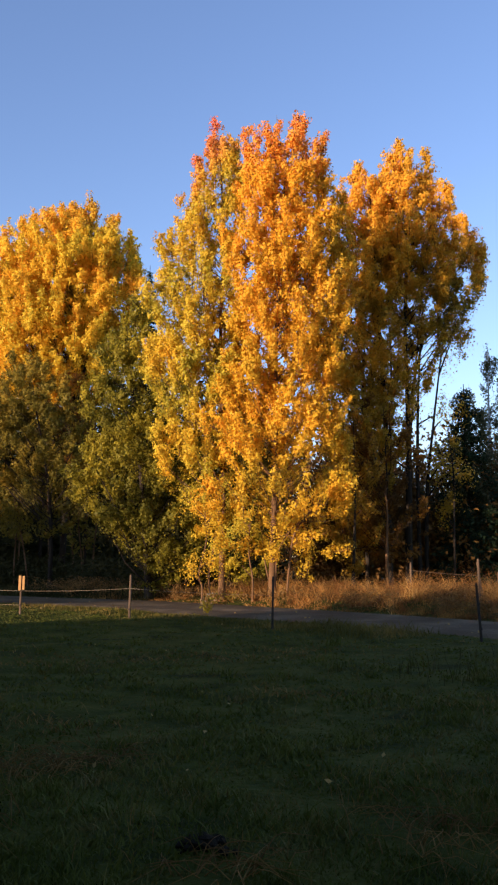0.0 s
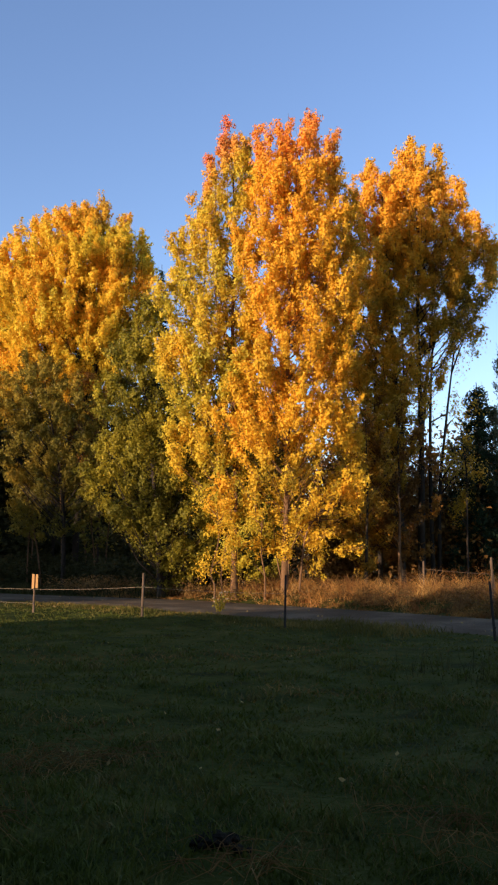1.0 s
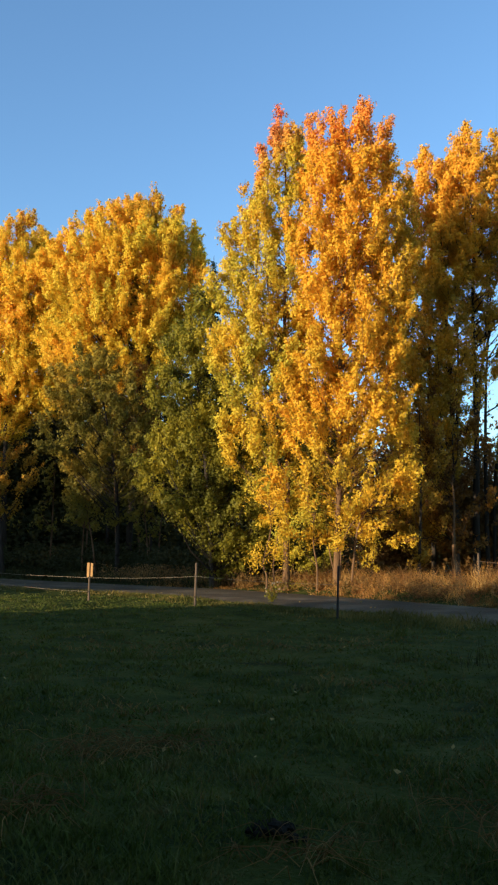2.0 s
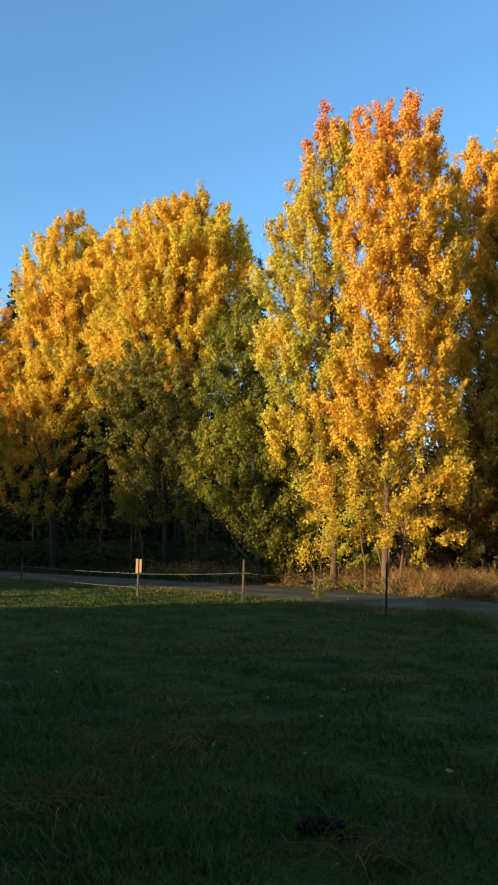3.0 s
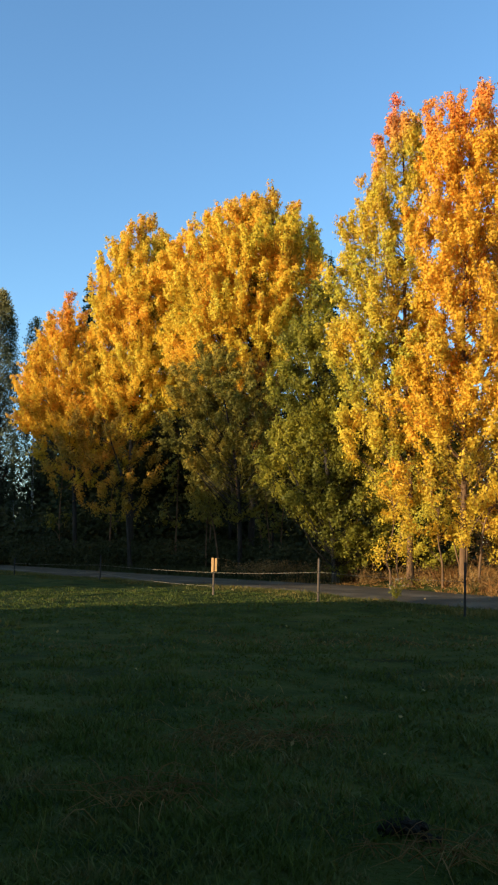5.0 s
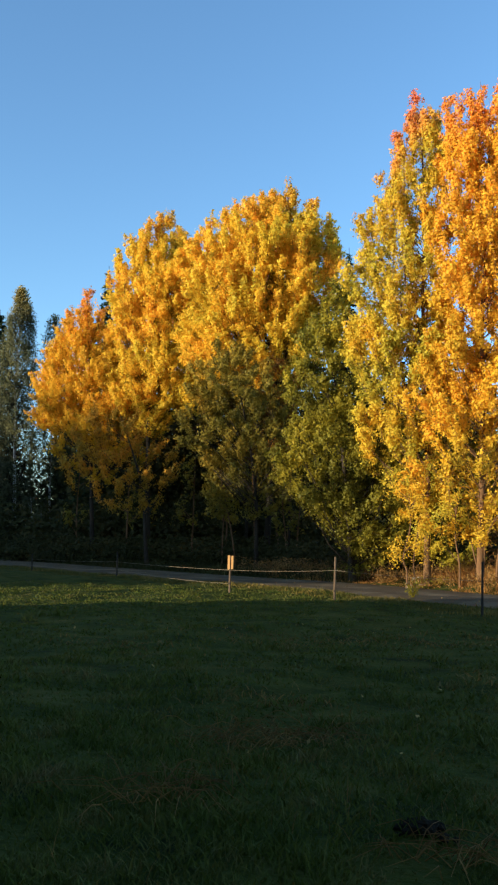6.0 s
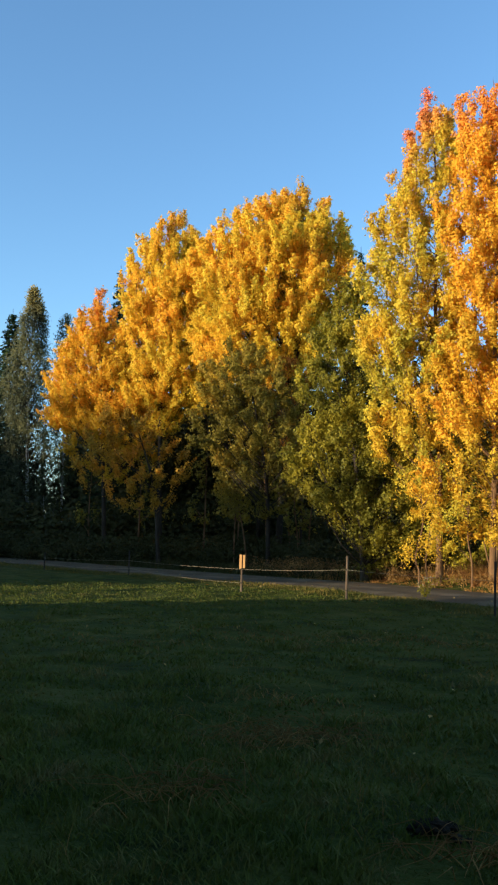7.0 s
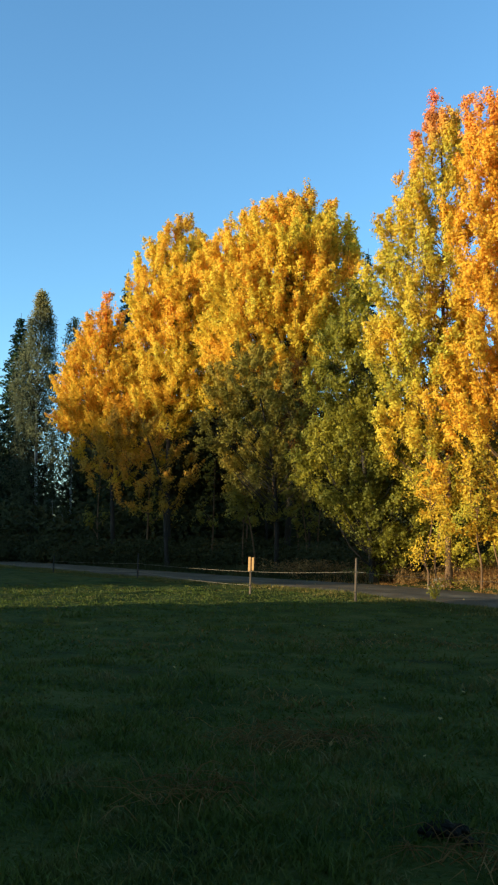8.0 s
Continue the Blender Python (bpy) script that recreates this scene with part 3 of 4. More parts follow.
# the dark leaf colour carries the shade that the aspens throw here
N3 = [(2.4, -1.5, 1.7, 0.7), (5.0, -1.8, 2.0, 0.7), (7.4, -1.2, 1.8, 0.7), (9.4, 0.0, 0.4)]
broadleaf("alder_tree", (9.9, 39.0), [(0.0, 0.6), (0.1, 4.0), (0.1, 9.0)], N3, m_birch_leaf, m_bark_dark, "dark grey-green alder at the end of the aspens", seed=33, radius=0.11, leaf=0.07, gap=0.72, count=70, low=0.4)
G1 = [(0.5, -0.3, 1.2, 0.85), (1.3, -0.6, 2.1, 0.85), (2.3, -1.7, 2.6, 0.85), (3.4, -2.4, 2.5, 0.85), (4.7, -3.3, 2.3, 0.85), (6.1, -3.2, 1.8, 0.85), (7.3, -2.9, 1.3, 0.85), (8.7, -2.75, 1.0, 0.85),
      (10.1, -2.4, 0.6, 0.85), (11.4, -1.7, 0.1, 0.85), (12.3, -0.8, -0.4, 0.85)]
broadleaf("sallow_tree", (-3.91, 33.0), [(0.0, 0.46), (-0.34, 4.63), (-1.0, 10.33)], G1, m_green, m_bark_dark, "still green sallow with foliage down to the ground", seed=15, radius=0.14, gap=0.55, count=85, thick=0.12, leaf=0.070, low=0.1, lean=(1.0, 0.6), holes=0.28, long=(0.7, 1.2))
L1 = [(9.9, -4.0, 3.1, 0.4), (11.4, -4.7, 3.2, 0.8), (12.6, -5.1, 3.7), (14.1, -5.25, 4.1), (15.73, -5.2, 4.3), (17.4, -5.0, 4.3), (18.54, -4.8, 4.1), (19.38, -4.25, 3.55), (20.0, -3.0, 2.5),
      (20.83, -0.8, 1.7), (21.56, 0.4, 1.05)]
broadleaf("aspen_tree", (-9.82, 44.0), [(0.1, 0.91), (0.3, 6.33), (0.6, 12.54), (0.9, 19.6)], L1, m_gold, m_bark_dark, "broad golden aspen with several stems", seed=16, spires=[(-3.5, 20.0), (-2.05, 20.5), (0.15, 21.0), (1.15, 21.5), (2.2, 20.4), (3.5, 19.2)], radius=0.19, leaf=0.088, gap=0.70, count=88, thick=0.12, low=0.72, deep=0.7, holes=0.22, lean=(1.1, 0.35), long=(1.2, 2.0),
          extra_trunks=[([(0.5, 0, 9.0), (-0.4, -0.2, 12.0), (-1.6, -0.2, 18.0)], 0.10), ([(0.5, 0, 9.0), (1.3, -0.3, 12.5), (2.4, -0.3, 17.5)], 0.10), ([(0.4, 0, 8.0), (0.2, -0.4, 12.0), (-3.2, -0.4, 16.5)], 0.08)])
L2 = [(8.6, -1.6, 2.0, 0.6), (10.1, -2.5, 3.2, 0.8), (11.7, -3.2, 3.6), (13.2, -2.7, 3.6), (14.9, -2.85, 3.2), (16.65, -3.0, 3.1), (18.0, -2.7, 3.05), (19.13, -2.1, 2.3), (19.96, -1.3, 2.0),
      (21.1, -0.1, 1.05)]
broadleaf("aspen_tree", (-17.14, 46.0), [(-0.01, 0.75), (-0.19, 9.99), (0.25, 20.31)], L2, m_gold, m_bark_dark, "golden aspen with pointed orange crown", seed=17, spires=[(-1.0, 20.2), (0.05, 21.1), (1.35, 20.1), (-2.3, 18.9)], radius=0.16, leaf=0.088, gap=0.70, count=88, thick=0.12, low=0.6, holes=0.22, long=(1.2, 2.0))
L3 = [(5.8, -1.8, 2.4, 0.26), (7.1, -3.1, 3.6, 0.31), (8.8, -4.3, 4.3, 0.52), (10.2, -4.0, 4.4, 0.97), (11.5, -3.9, 3.5), (12.9, -3.8, 2.3), (14.4, -3.15, 1.4), (15.5, -2.35, 0.4), (16.6, -1.5, -0.2)]
broadleaf("aspen_tree", (-21.03, 47.0), [(-0.01, 0.67), (-0.55, 10.29), (-0.94, 16.0)], L3, m_amber, m_bark_dark, "lower golden aspen at the end of the grove", seed=18, spires=[(-0.95, 16.9), (-2.2, 15.5), (-3.4, 13.6)], radius=0.15, leaf=0.088, gap=0.70, count=88, thick=0.12, low=0.5, holes=0.28, long=(1.2, 2.0))
O1 = [(2.3, -1.9, 0.9, 0.28), (3.8, -2.7, 2.0, 0.4), (5.4, -3.5, 2.4, 0.63), (7.0, -4.4, 2.2, 0.8), (8.7, -4.4, 1.9, 0.97), (10.3, -3.8, 1.3), (11.7, -2.2, -0.5)]
broadleaf("alder_tree", (-9.35, 40.0), [(0.0, 0.69), (-0.18, 4.52), (-1.2, 10.2)], O1, m_olive, m_bark_dark, "olive-brown alder in half shade under the aspens", seed=19, radius=0.12, leaf=0.078, gap=0.68, count=80, thick=0.12, low=0.4, holes=0.35, lean=(1.1, 0.7), long=(0.7, 1.2))
B1 = [(3.0, -2.4, -0.8, 0.4), (3.9, -3.4, 1.0, 0.4), (5.3, -5.0, 1.9, 0.4), (6.8, -5.9, 1.5, 0.4), (7.9, -5.1, 0.8, 0.4), (8.9, -4.1, -2.4, 0.4)]
broadleaf("alder_tree", (-15.65, 42.0), [(-0.1, 0.68), (-0.5, 4.39), (-1.77, 8.07)], B1, m_brown, m_bark_dark, "brown-leaved alder with straight bare stem", seed=20, radius=0.12, leaf=0.080, gap=0.66, count=85, thick=0.12, low=0.7, limbs=16, deep=0.5, holes=0.5, lean=(1.1, 0.6))
O2 = [(4.5, -2.2, 2.2, 0.7), (7.0, -3.0, 2.9, 0.8), (10.0, -2.9, 2.8, 0.8), (12.4, -1.6, 1.6), (13.4, -0.4, 0.4)]
broadleaf("alder_tree", (-12.0, 48.5), [(0.0, 0.7), (0.1, 5.0), (0.0, 11.0)], O2, m_olive, m_bark_dark, "olive alder deep in the grove", seed=29, radius=0.12, leaf=0.085, gap=0.85, count=70, thick=0.15, low=0.6)
M1 = [(5.8, -1.6, 0.6, 0.6), (8.0, -2.2, 1.0, 0.6), (9.8, -2.2, 0.8, 0.6), (11.4, -1.5, 0.0, 0.6)]
broadleaf("rowan_tree", (-8.12, 42.0), [(0.0, 1.25), (-0.17, 5.45), (-0.95, 9.77)], M1, m_russet, m_bark_dark, "small rowan with russet leaves", seed=21, radius=0.09, leaf=0.07, gap=0.72, count=65, thick=0.12, low=0.6, lean=(1.2, 0.8))
G2 = [(0.5, -1.6, 1.8, 0.7), (1.8, -2.4, 2.5, 0.8), (3.6, -2.6, 2.6, 0.8), (5.6, -2.2, 2.3, 0.8), (7.4, -1.2, 1.4, 0.8), (8.2, -0.3, 0.4)]
broadleaf("sallow_tree", (-0.7, 34.6), [(0.0, 0.5), (0.1, 3.0), (0.1, 6.4)], G2, m_green, m_bark_dark, "bushy green sallow in the shade behind the aspens", seed=35, radius=0.09, gap=0.6, count=75, thick=0.12, leaf=0.072, low=0.1, lean=(1.0, 0.6), holes=0.3, long=(0.7, 1.2))
def weeping_birch(base, path, reach, label, seed, strands, leaf=0.15, radius=0.17):
    """A birch whose boughs end in hanging strands of small leaves. reach: height and how far the boughs spread there."""
    rng = np.random.default_rng(seed)
    ob = thing("birch_tree", (base[0], base[1], ground(*base)), label, "tree", "birches")
    f = smooth_path([(0, 0, -0.15)] + [(x, 0, z) for x, z in path], 6)
    top = f[-1][2]
    part("trunk", tubes([(f, [radius * (1.0 - 0.9 * max(0, p[2]) / top) for p in f], 8)]), m_bark_birch, ob, smooth=True)
    zs, hs, rs = np.array([p[2] for p in f]), [h for h, r in reach], [r for h, r in reach]
    boughs, pts = [], []
    for k in range(strands):
        z = hs[0] + (hs[-1] - hs[0]) * rng.uniform(0, 1) ** 0.85
        w, q = rng.uniform(0, 6.28), rng.uniform(0.15, 1.0) ** 0.6
        r = q * float(np.interp(z, hs, rs)) * (1 + 0.25 * math.sin(3 * w + z))
        cx = float(np.interp(z, zs, [p[0] for p in f]))
        tip = Vector((cx + math.cos(w) * r, math.sin(w) * r, z))
        foot = Vector((float(np.interp(z - 1.1 * r, zs, [p[0] for p in f])), 0, z - 1.1 * r))
        if k % 4 == 0:
            boughs.append(([foot, foot.lerp(tip, 0.5) + Vector((0, 0, 0.15 * r)), tip], [0.035, 0.022, 0.008], 4))
        long = min(rng.uniform(0.5, 2.4) * min(1.0, 0.3 + 0.4 * r), z - 0.5)
        n = int(rng.uniform(14, 30) * (0.5 + long))
        d = rng.uniform(0, 1, n)
        pts.append(np.array(tip) + np.stack([rng.normal(0, 0.14, n) + 0.1 * math.cos(w) * d, rng.normal(0, 0.14, n), 0.25 - d * long + rng.normal(0, 0.1, n)], 1))
    tagged(part("branchwork", tubes(boughs), m_bark_dark, ob, smooth=True), kind="stuff")
    part("crown", mesh_of("crown", *leaf_points(np.concatenate(pts), leaf, rng, np.zeros(3) + (-0.3, -0.5, 0.2))), m_birch_leaf, ob)


weeping_birch((-34.8, 62.0), [(0.1, 4.0), (-0.25, 13.0), (-0.1, 22.0)], [(2.5, 2.9), (8.5, 2.7), (14.0, 2.1), (18.0, 1.35), (21.0, 0.6), (22.0, 0.15)], "tall weeping birch with thin grey-green leaves", 22, 1250, leaf=0.10)
weeping_birch((-32.6, 64.0), [(0.0, 4.0), (-0.15, 12.0), (-0.3, 20.0)], [(6.0, 1.3), (12.0, 1.3), (17.0, 1.1), (20.2, 0.3)], "slender sparse birch before the sky", 23, 330, leaf=0.10, radius=0.13)
broadleaf("birch_tree", (12.6, 44.0), [(0, 1.0), (0.1, 7), (0.2, 12.5)], [(4.6, -1.2, 2.0, 0.8), (7.0, -1.4, 2.4, 0.8), (10.0, -1.1, 2.1, 0.8), (12.0, -0.6, 0.9, 0.9), (13.2, 0.0, 0.3)], m_birch_leaf, m_bark_birch, "thin grey-green birch at the grove's end", seed=24, radius=0.12, leaf=0.08, gap=0.7, count=60, thick=0.12, droop=0.2, low=0.4)

for k, (x, y, h, r, lab) in enumerate([(-39.2, 66, 21.6, 4.6, "dark spruce behind the birches"), (-39.6, 60, 19.2, 3.8, "dark spruce at the wood's edge"), (-26.3, 60, 22.8, 2.6, "spruce tip above the golden aspens"),
                                       (-6.84, 56, 21.6, 2.8, "dark spruce in the gap between aspens"), (10.0, 38.5, 9.3, 2.2, "young dark spruce under the aspens"), (12.5, 40, 7.0, 2.0, "small dark spruce by the road"),
                                       (-45, 58, 19, 3.2, "dark spruce at the wood's edge"), (-30, 70, 18, 3.4, "spruce deep in the wood"), (-20, 66, 17, 3.2, "spruce deep in the wood"), (-13, 62, 16, 3.2, "spruce deep in the wood"),
                                       (-1, 60, 15, 3.2, "spruce deep in the wood"), (-36, 74, 18, 3.4, "spruce deep in the wood")]):
    spruce((x, y), h, r, 40 + k, lab, group="spruces", leaves=16000 if h < 10 else 17000 if x < -35 else 10000, leaf=0.11 if h < 10 else 0.27 if x < -35 else 0.2)


def thicket(name, label, seed, count, place, high, wide, leaf, per=330, material=None):
    """A mass of bushes that nobody could count."""
    rng = np.random.default_rng(seed)
    pts = []
    for i in range(count):
        x, y = place(rng)
        h, r = rng.uniform(*high), rng.uniform(*wide)
        q = rng.normal(0, 1, (int(per * r * 1.6), 3)) * (r * 0.6, r * 0.6, h * 0.27) + (x, y, h * 0.5)
        pts.append(q[(q[:, 2] > 0) & (q[:, 2] < h * 0.93)])
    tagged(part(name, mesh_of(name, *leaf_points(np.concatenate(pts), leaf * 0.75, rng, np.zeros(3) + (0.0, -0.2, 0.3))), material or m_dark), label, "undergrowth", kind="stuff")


def in_grove(rng):
    x = rng.uniform(-42, 1.5)
    return x, 46 - 0.12 * x + rng.uniform(0, 9)


def behind_grove(rng):
    x = rng.uniform(-58, 2)
    y = 62 - 0.10 * x + rng.uniform(0, 8)
    return (x - 9 if -0.55 < x / y < -0.49 else x), y


def right_grove(rng):
    x = rng.uniform(2.5, 17)
    return x, 39 + rng.uniform(0, 9)


def grove_front(rng):
    x = rng.uniform(-42, -4.5)
    return x, 40.5 - 0.32 * (x + 8) * (x < -8) + rng.uniform(0, 3.0) - 3.0 * (x > -8)


def mid_grove(rng):
    x = rng.uniform(-24, 2)
    return x, 52 - 0.10 * x + rng.uniform(0, 6)


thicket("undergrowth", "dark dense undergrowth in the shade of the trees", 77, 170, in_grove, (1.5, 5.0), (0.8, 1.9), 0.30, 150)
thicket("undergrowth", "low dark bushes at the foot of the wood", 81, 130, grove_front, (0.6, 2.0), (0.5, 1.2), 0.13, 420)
# two dark leaf masses added as backing, their colour standing for the wood's inner shade
thicket("undergrowth", "tall dark leaf fill for the shade inside the wood", 82, 80, mid_grove, (10.0, 15.5), (1.5, 2.5), 0.36, 260)
thicket("undergrowth", "dark leaf fill closing the shaded wood behind the aspens", 79, 110, behind_grove, (7.0, 12.0), (1.6, 2.8), 0.38, 220)
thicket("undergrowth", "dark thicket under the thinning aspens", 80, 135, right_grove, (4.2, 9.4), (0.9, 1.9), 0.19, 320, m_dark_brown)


def wood_behind():
    """Unseen leaf cards added behind the meadow to block the sun, with gaps that shape the light on the grass."""
    rng = np.random.default_rng(78)
    s, c = math.sin(radians(SUN_SIDE)), math.cos(radians(SUN_SIDE))
    pts = []

    def shade_cards(u0, u1, z0, z1, thick, ragged=0.25, v0=-44.5, v1=-39.5, size=0.5):
        n = int(thick * (u1 - u0) * (z1 - z0) / (0.37 * size * size))
        u, z = rng.uniform(u0, u1, n), rng.uniform(z0, z1, n)
        z += ragged * np.sin(u * 2.1 + 1) + ragged * 0.6 * np.sin(u * 5.3) + rng.normal(0, 0.12, n)
        v = rng.uniform(v0, v1, n)
        pts.append(leaf_quads(np.stack([(u - 3.0) * c + (v - 2.8) * s, (3.0 - u) * s + (v - 2.8) * c, np.maximum(z, 0.1)], 1), size, rng)[0])

    shade_cards(-9, 60, 0, 10.2, 5.4, size=0.9)
    shade_cards(-11.5, -7.4, 0, 9.85, 5.4, 0.3, size=0.7)
    shade_cards(-14, -11.5, 0, 9.55, 5.4, 0.4, size=0.7)
    shade_cards(-15.2, -14, 0, 9.1, 5.4, 0.4, size=0.6)
    shade_cards(-16.2, -15.2, 0, 7.9, 7.0, 0.2, size=0.5)
    shade_cards(-19.8, -16.2, 0, 6.1, 5.4, 0.16, size=0.35)
    shade_cards(-20.4, -19.8, 0, 7.8, 2.0, 0.3, size=0.3)
    shade_cards(-23.5, -20.5, 0, 6.5, 5.4, 0.14, size=0.4)
    shade_cards(-27.5, -23.7, 0, 9.9, 5.4, size=0.6)
    shade_cards(-38, -27.5, 0, 12.6, 5.4, size=0.7)
    shade_cards(-110, -38, 0, 15.7, 5.4, size=0.7)
    shade_cards(-27.5, -23.7, 9.8, 13.6, 0.6)
    shade_cards(-38, -27.5, 12.5, 17.6, 0.45)
    shade_cards(-110, -38, 15.6, 18.0, 0.6)
    # more unseen cards close behind the camera, added to dim skylight on the near grass
    shade_cards(-7.5, 45, 1.5, 24, 3.4, 0.8, -26, -7, size=1.1)
    vs = np.concatenate(pts)
    tagged(part("wood_behind", mesh_of("wood_behind", vs, np.arange(len(vs)).reshape(-1, 4)), m_dark), "unseen leaf cards behind the camera that shade the meadow", "wood", kind="stuff")


wood_behind()

# ---------------------------------------------------------------- the fence
def fence_post(x, y, height, radius, material, label, lean=(0.0, 0.0)):
    z = ground(x, y)
    ob = thing("fence_post", (x, y, z), label, "fence post", "fence posts")
    bm = bmesh.new()
    bmesh.ops.create_cone(bm, cap_ends=True, segments=10, radius1=radius * 1.08, radius2=radius * 0.92, depth=height + 0.2, matrix=Matrix.Translation((0, 0, height / 2 - 0.1)))
    for v in bm.verts:
        v.co.x += lean[0] * v.co.z
        v.co.y += lean[1] * v.co.z
    bmesh.ops.bevel(bm, geom=[e for e in bm.edges if min(v.co.z for v in e.verts) > height * 0.9], offset=radius * 0.3, segments=2, affect="EDGES")
    part("post", bm, material, ob)
    return ob


POSTS = [(-17.84, 33.6, 0.75, 0.03, m_post_dark, "dark fence post by the road", (0, 0)), (-12.95, 31.3, 0.95, 0.03, m_post_dark, "dark fence post by the road", (0, 0)),
         (-6.38, 23.85, 1.05, 0.03, m_post, "weathered fence post with a pale board", (0.01, 0)), (-3.16, 22.6, 1.16, 0.033, m_post, "weathered wooden fence post", (0.02, 0)),
         (0.51, 18.8, 1.15, 0.026, m_post_dark, "thin dark fence post", (0.02, 0)), (4.51, 16.66, 1.14, 0.026, m_post_dark, "thin dark leaning fence post", (-0.06, 0)),
         (5.5, 28.9, 1.12, 0.035, m_post, "grey fence post in dry grass", (0, 0)), (6.5, 24.0, 1.32, 0.035, m_post, "grey fence post in dry grass", (-0.02, 0)),
         (6.75, 24.6, 1.15, 0.03, m_post, "leaning fence strut in dry grass", (-0.12, 0)), (7.9, 27.0, 0.85, 0.035, m_post, "short grey fence post in dry grass", (0.02, 0))]
posts = [fence_post(*p) for p in POSTS]


def insulators(ob, heights, lean):
    for h in heights:
        bm = bmesh.new()
        bmesh.ops.create_cone(bm, cap_ends=True, segments=8, radius1=0.018, radius2=0.024, depth=0.05, matrix=Matrix.Translation((lean * h, -0.045, h)) @ Matrix.Rotation(radians(90), 4, "X"))
        part("insulator", bm, m_post_dark, ob.children[0], "black plastic insulator")


TAPE = (0.52, 0.56, 0.65, 0.80, 0.74, 0.74)   # where the upper tape is held on each post
for ob, p, h in zip(posts[:6], POSTS[:6], TAPE):
    insulators(ob, (0.26, h), p[6][0])
# the pale board on the second weathered post, with another board offset beside it
for x0, x1, z0, z1, name in ((0.035, 0.105, 0.68, 1.06, "board"), (-0.07, 0.005, 0.66, 1.07, "pale_cap")):
    bm = bmesh.new()
    bmesh.ops.create_cube(bm, size=1, matrix=Matrix.Translation(((x0 + x1) / 2, -0.035, (z0 + z1) / 2)) @ Matrix.Diagonal((x1 - x0, 0.02, z1 - z0, 1)))
    bmesh.ops.bevel(bm, geom=bm.edges[:], offset=0.006, segments=2, affect="EDGES")
    for v in bm.verts:
        v.co.x += 0.01 * v.co.z
    part(name, bm, m_plate, posts[2], "pale painted board" if name == "board" else "second pale board")


def fence_tape(a, b, heights, sag, radius=0.007, label="pale electric fence tape strung between posts", material=None):
    """A slack line from post to post."""
    (xa, ya, ha, _, _, _, la), (xb, yb, hb, _, _, _, lb) = a, b
    p = Vector((xa + la[0] * heights[0], ya - 0.07, ground(xa, ya) + heights[0]))
    q = Vector((xb + lb[0] * heights[1], yb - 0.07, ground(xb, yb) + heights[1]))
    line = [p.lerp(q, i / 12) - Vector((0, 0, sag * 4 * (i / 12) * (1 - i / 12))) for i in range(13)]
    ob = part("fence_tape", tubes([(line, [radius] * 13, 6)]), material or m_rope)
    tagged(ob, label, "fence line", "fence lines")


for i in range(4):
    fence_tape(POSTS[i], POSTS[i + 1], TAPE[i:i + 2], 0.03, 0.0036)
for i in range(2):
    fence_tape(POSTS[i], POSTS[i + 1], (0.26, 0.26), 0.07, 0.0036)
fence_tape(POSTS[6], POSTS[7], (0.85, 0.85), 0.02, 0.006, "thin rope between posts in dry grass", m_post)


# ---------------------------------------------------------------- saplings and snags
def sapling(name, x, y, path, radius, bark, label, leaves=0, material=None, leaf=0.1, seed=1, spread=0.5):
    rng = np.random.default_rng(seed)
    ob = thing(name, (x, y, ground(x, y)), label, "tree", "saplings")
    f = smooth_path([(0, 0, -0.1)] + list(path), 5)
    stems = [(f, [radius * (1 - 0.75 * i / (len(f) - 1)) for i in range(len(f))], 7)]
    top = f[-1][2]
    tips = []
    for k in range(7):
        i = rng.integers(len(f) // 3, len(f) - 1)
        w = rng.uniform(0, 6.28)
        r = rng.uniform(0.25, 0.8) * spread * 1.6
        e = f[i] + Vector((math.cos(w) * r, math.sin(w) * r, r * rng.uniform(0.4, 1.3)))
        stems.append(([f[i], f[i].lerp(e, 0.5) + Vector((0, 0, 0.04)), e], [radius * 0.4, radius * 0.28, 0.004], 5))
        tips.append(e)
    part("trunk", tubes(stems), bark, ob, smooth=True)
    if leaves:
        c = np.array([(*tips[k % 7], 0.8, 0.3, -0.6) for k in range(14)])
        c[7:, :3] += rng.normal(0, 0.35 * spread, (7, 3))
        q, face = leaves_round(c, leaves / 9, rng, 0.62 * spread, 1.0)
        part("crown", mesh_of("crown", *leaf_points(q[q[:, 2] > 0.1], leaf, rng, face[q[:, 2] > 0.1])), material, ob)
    return ob


# the lighter aspen bark stands in for faint light on these shaded stems
S = "thin grey sapling stem in the shaded wood"
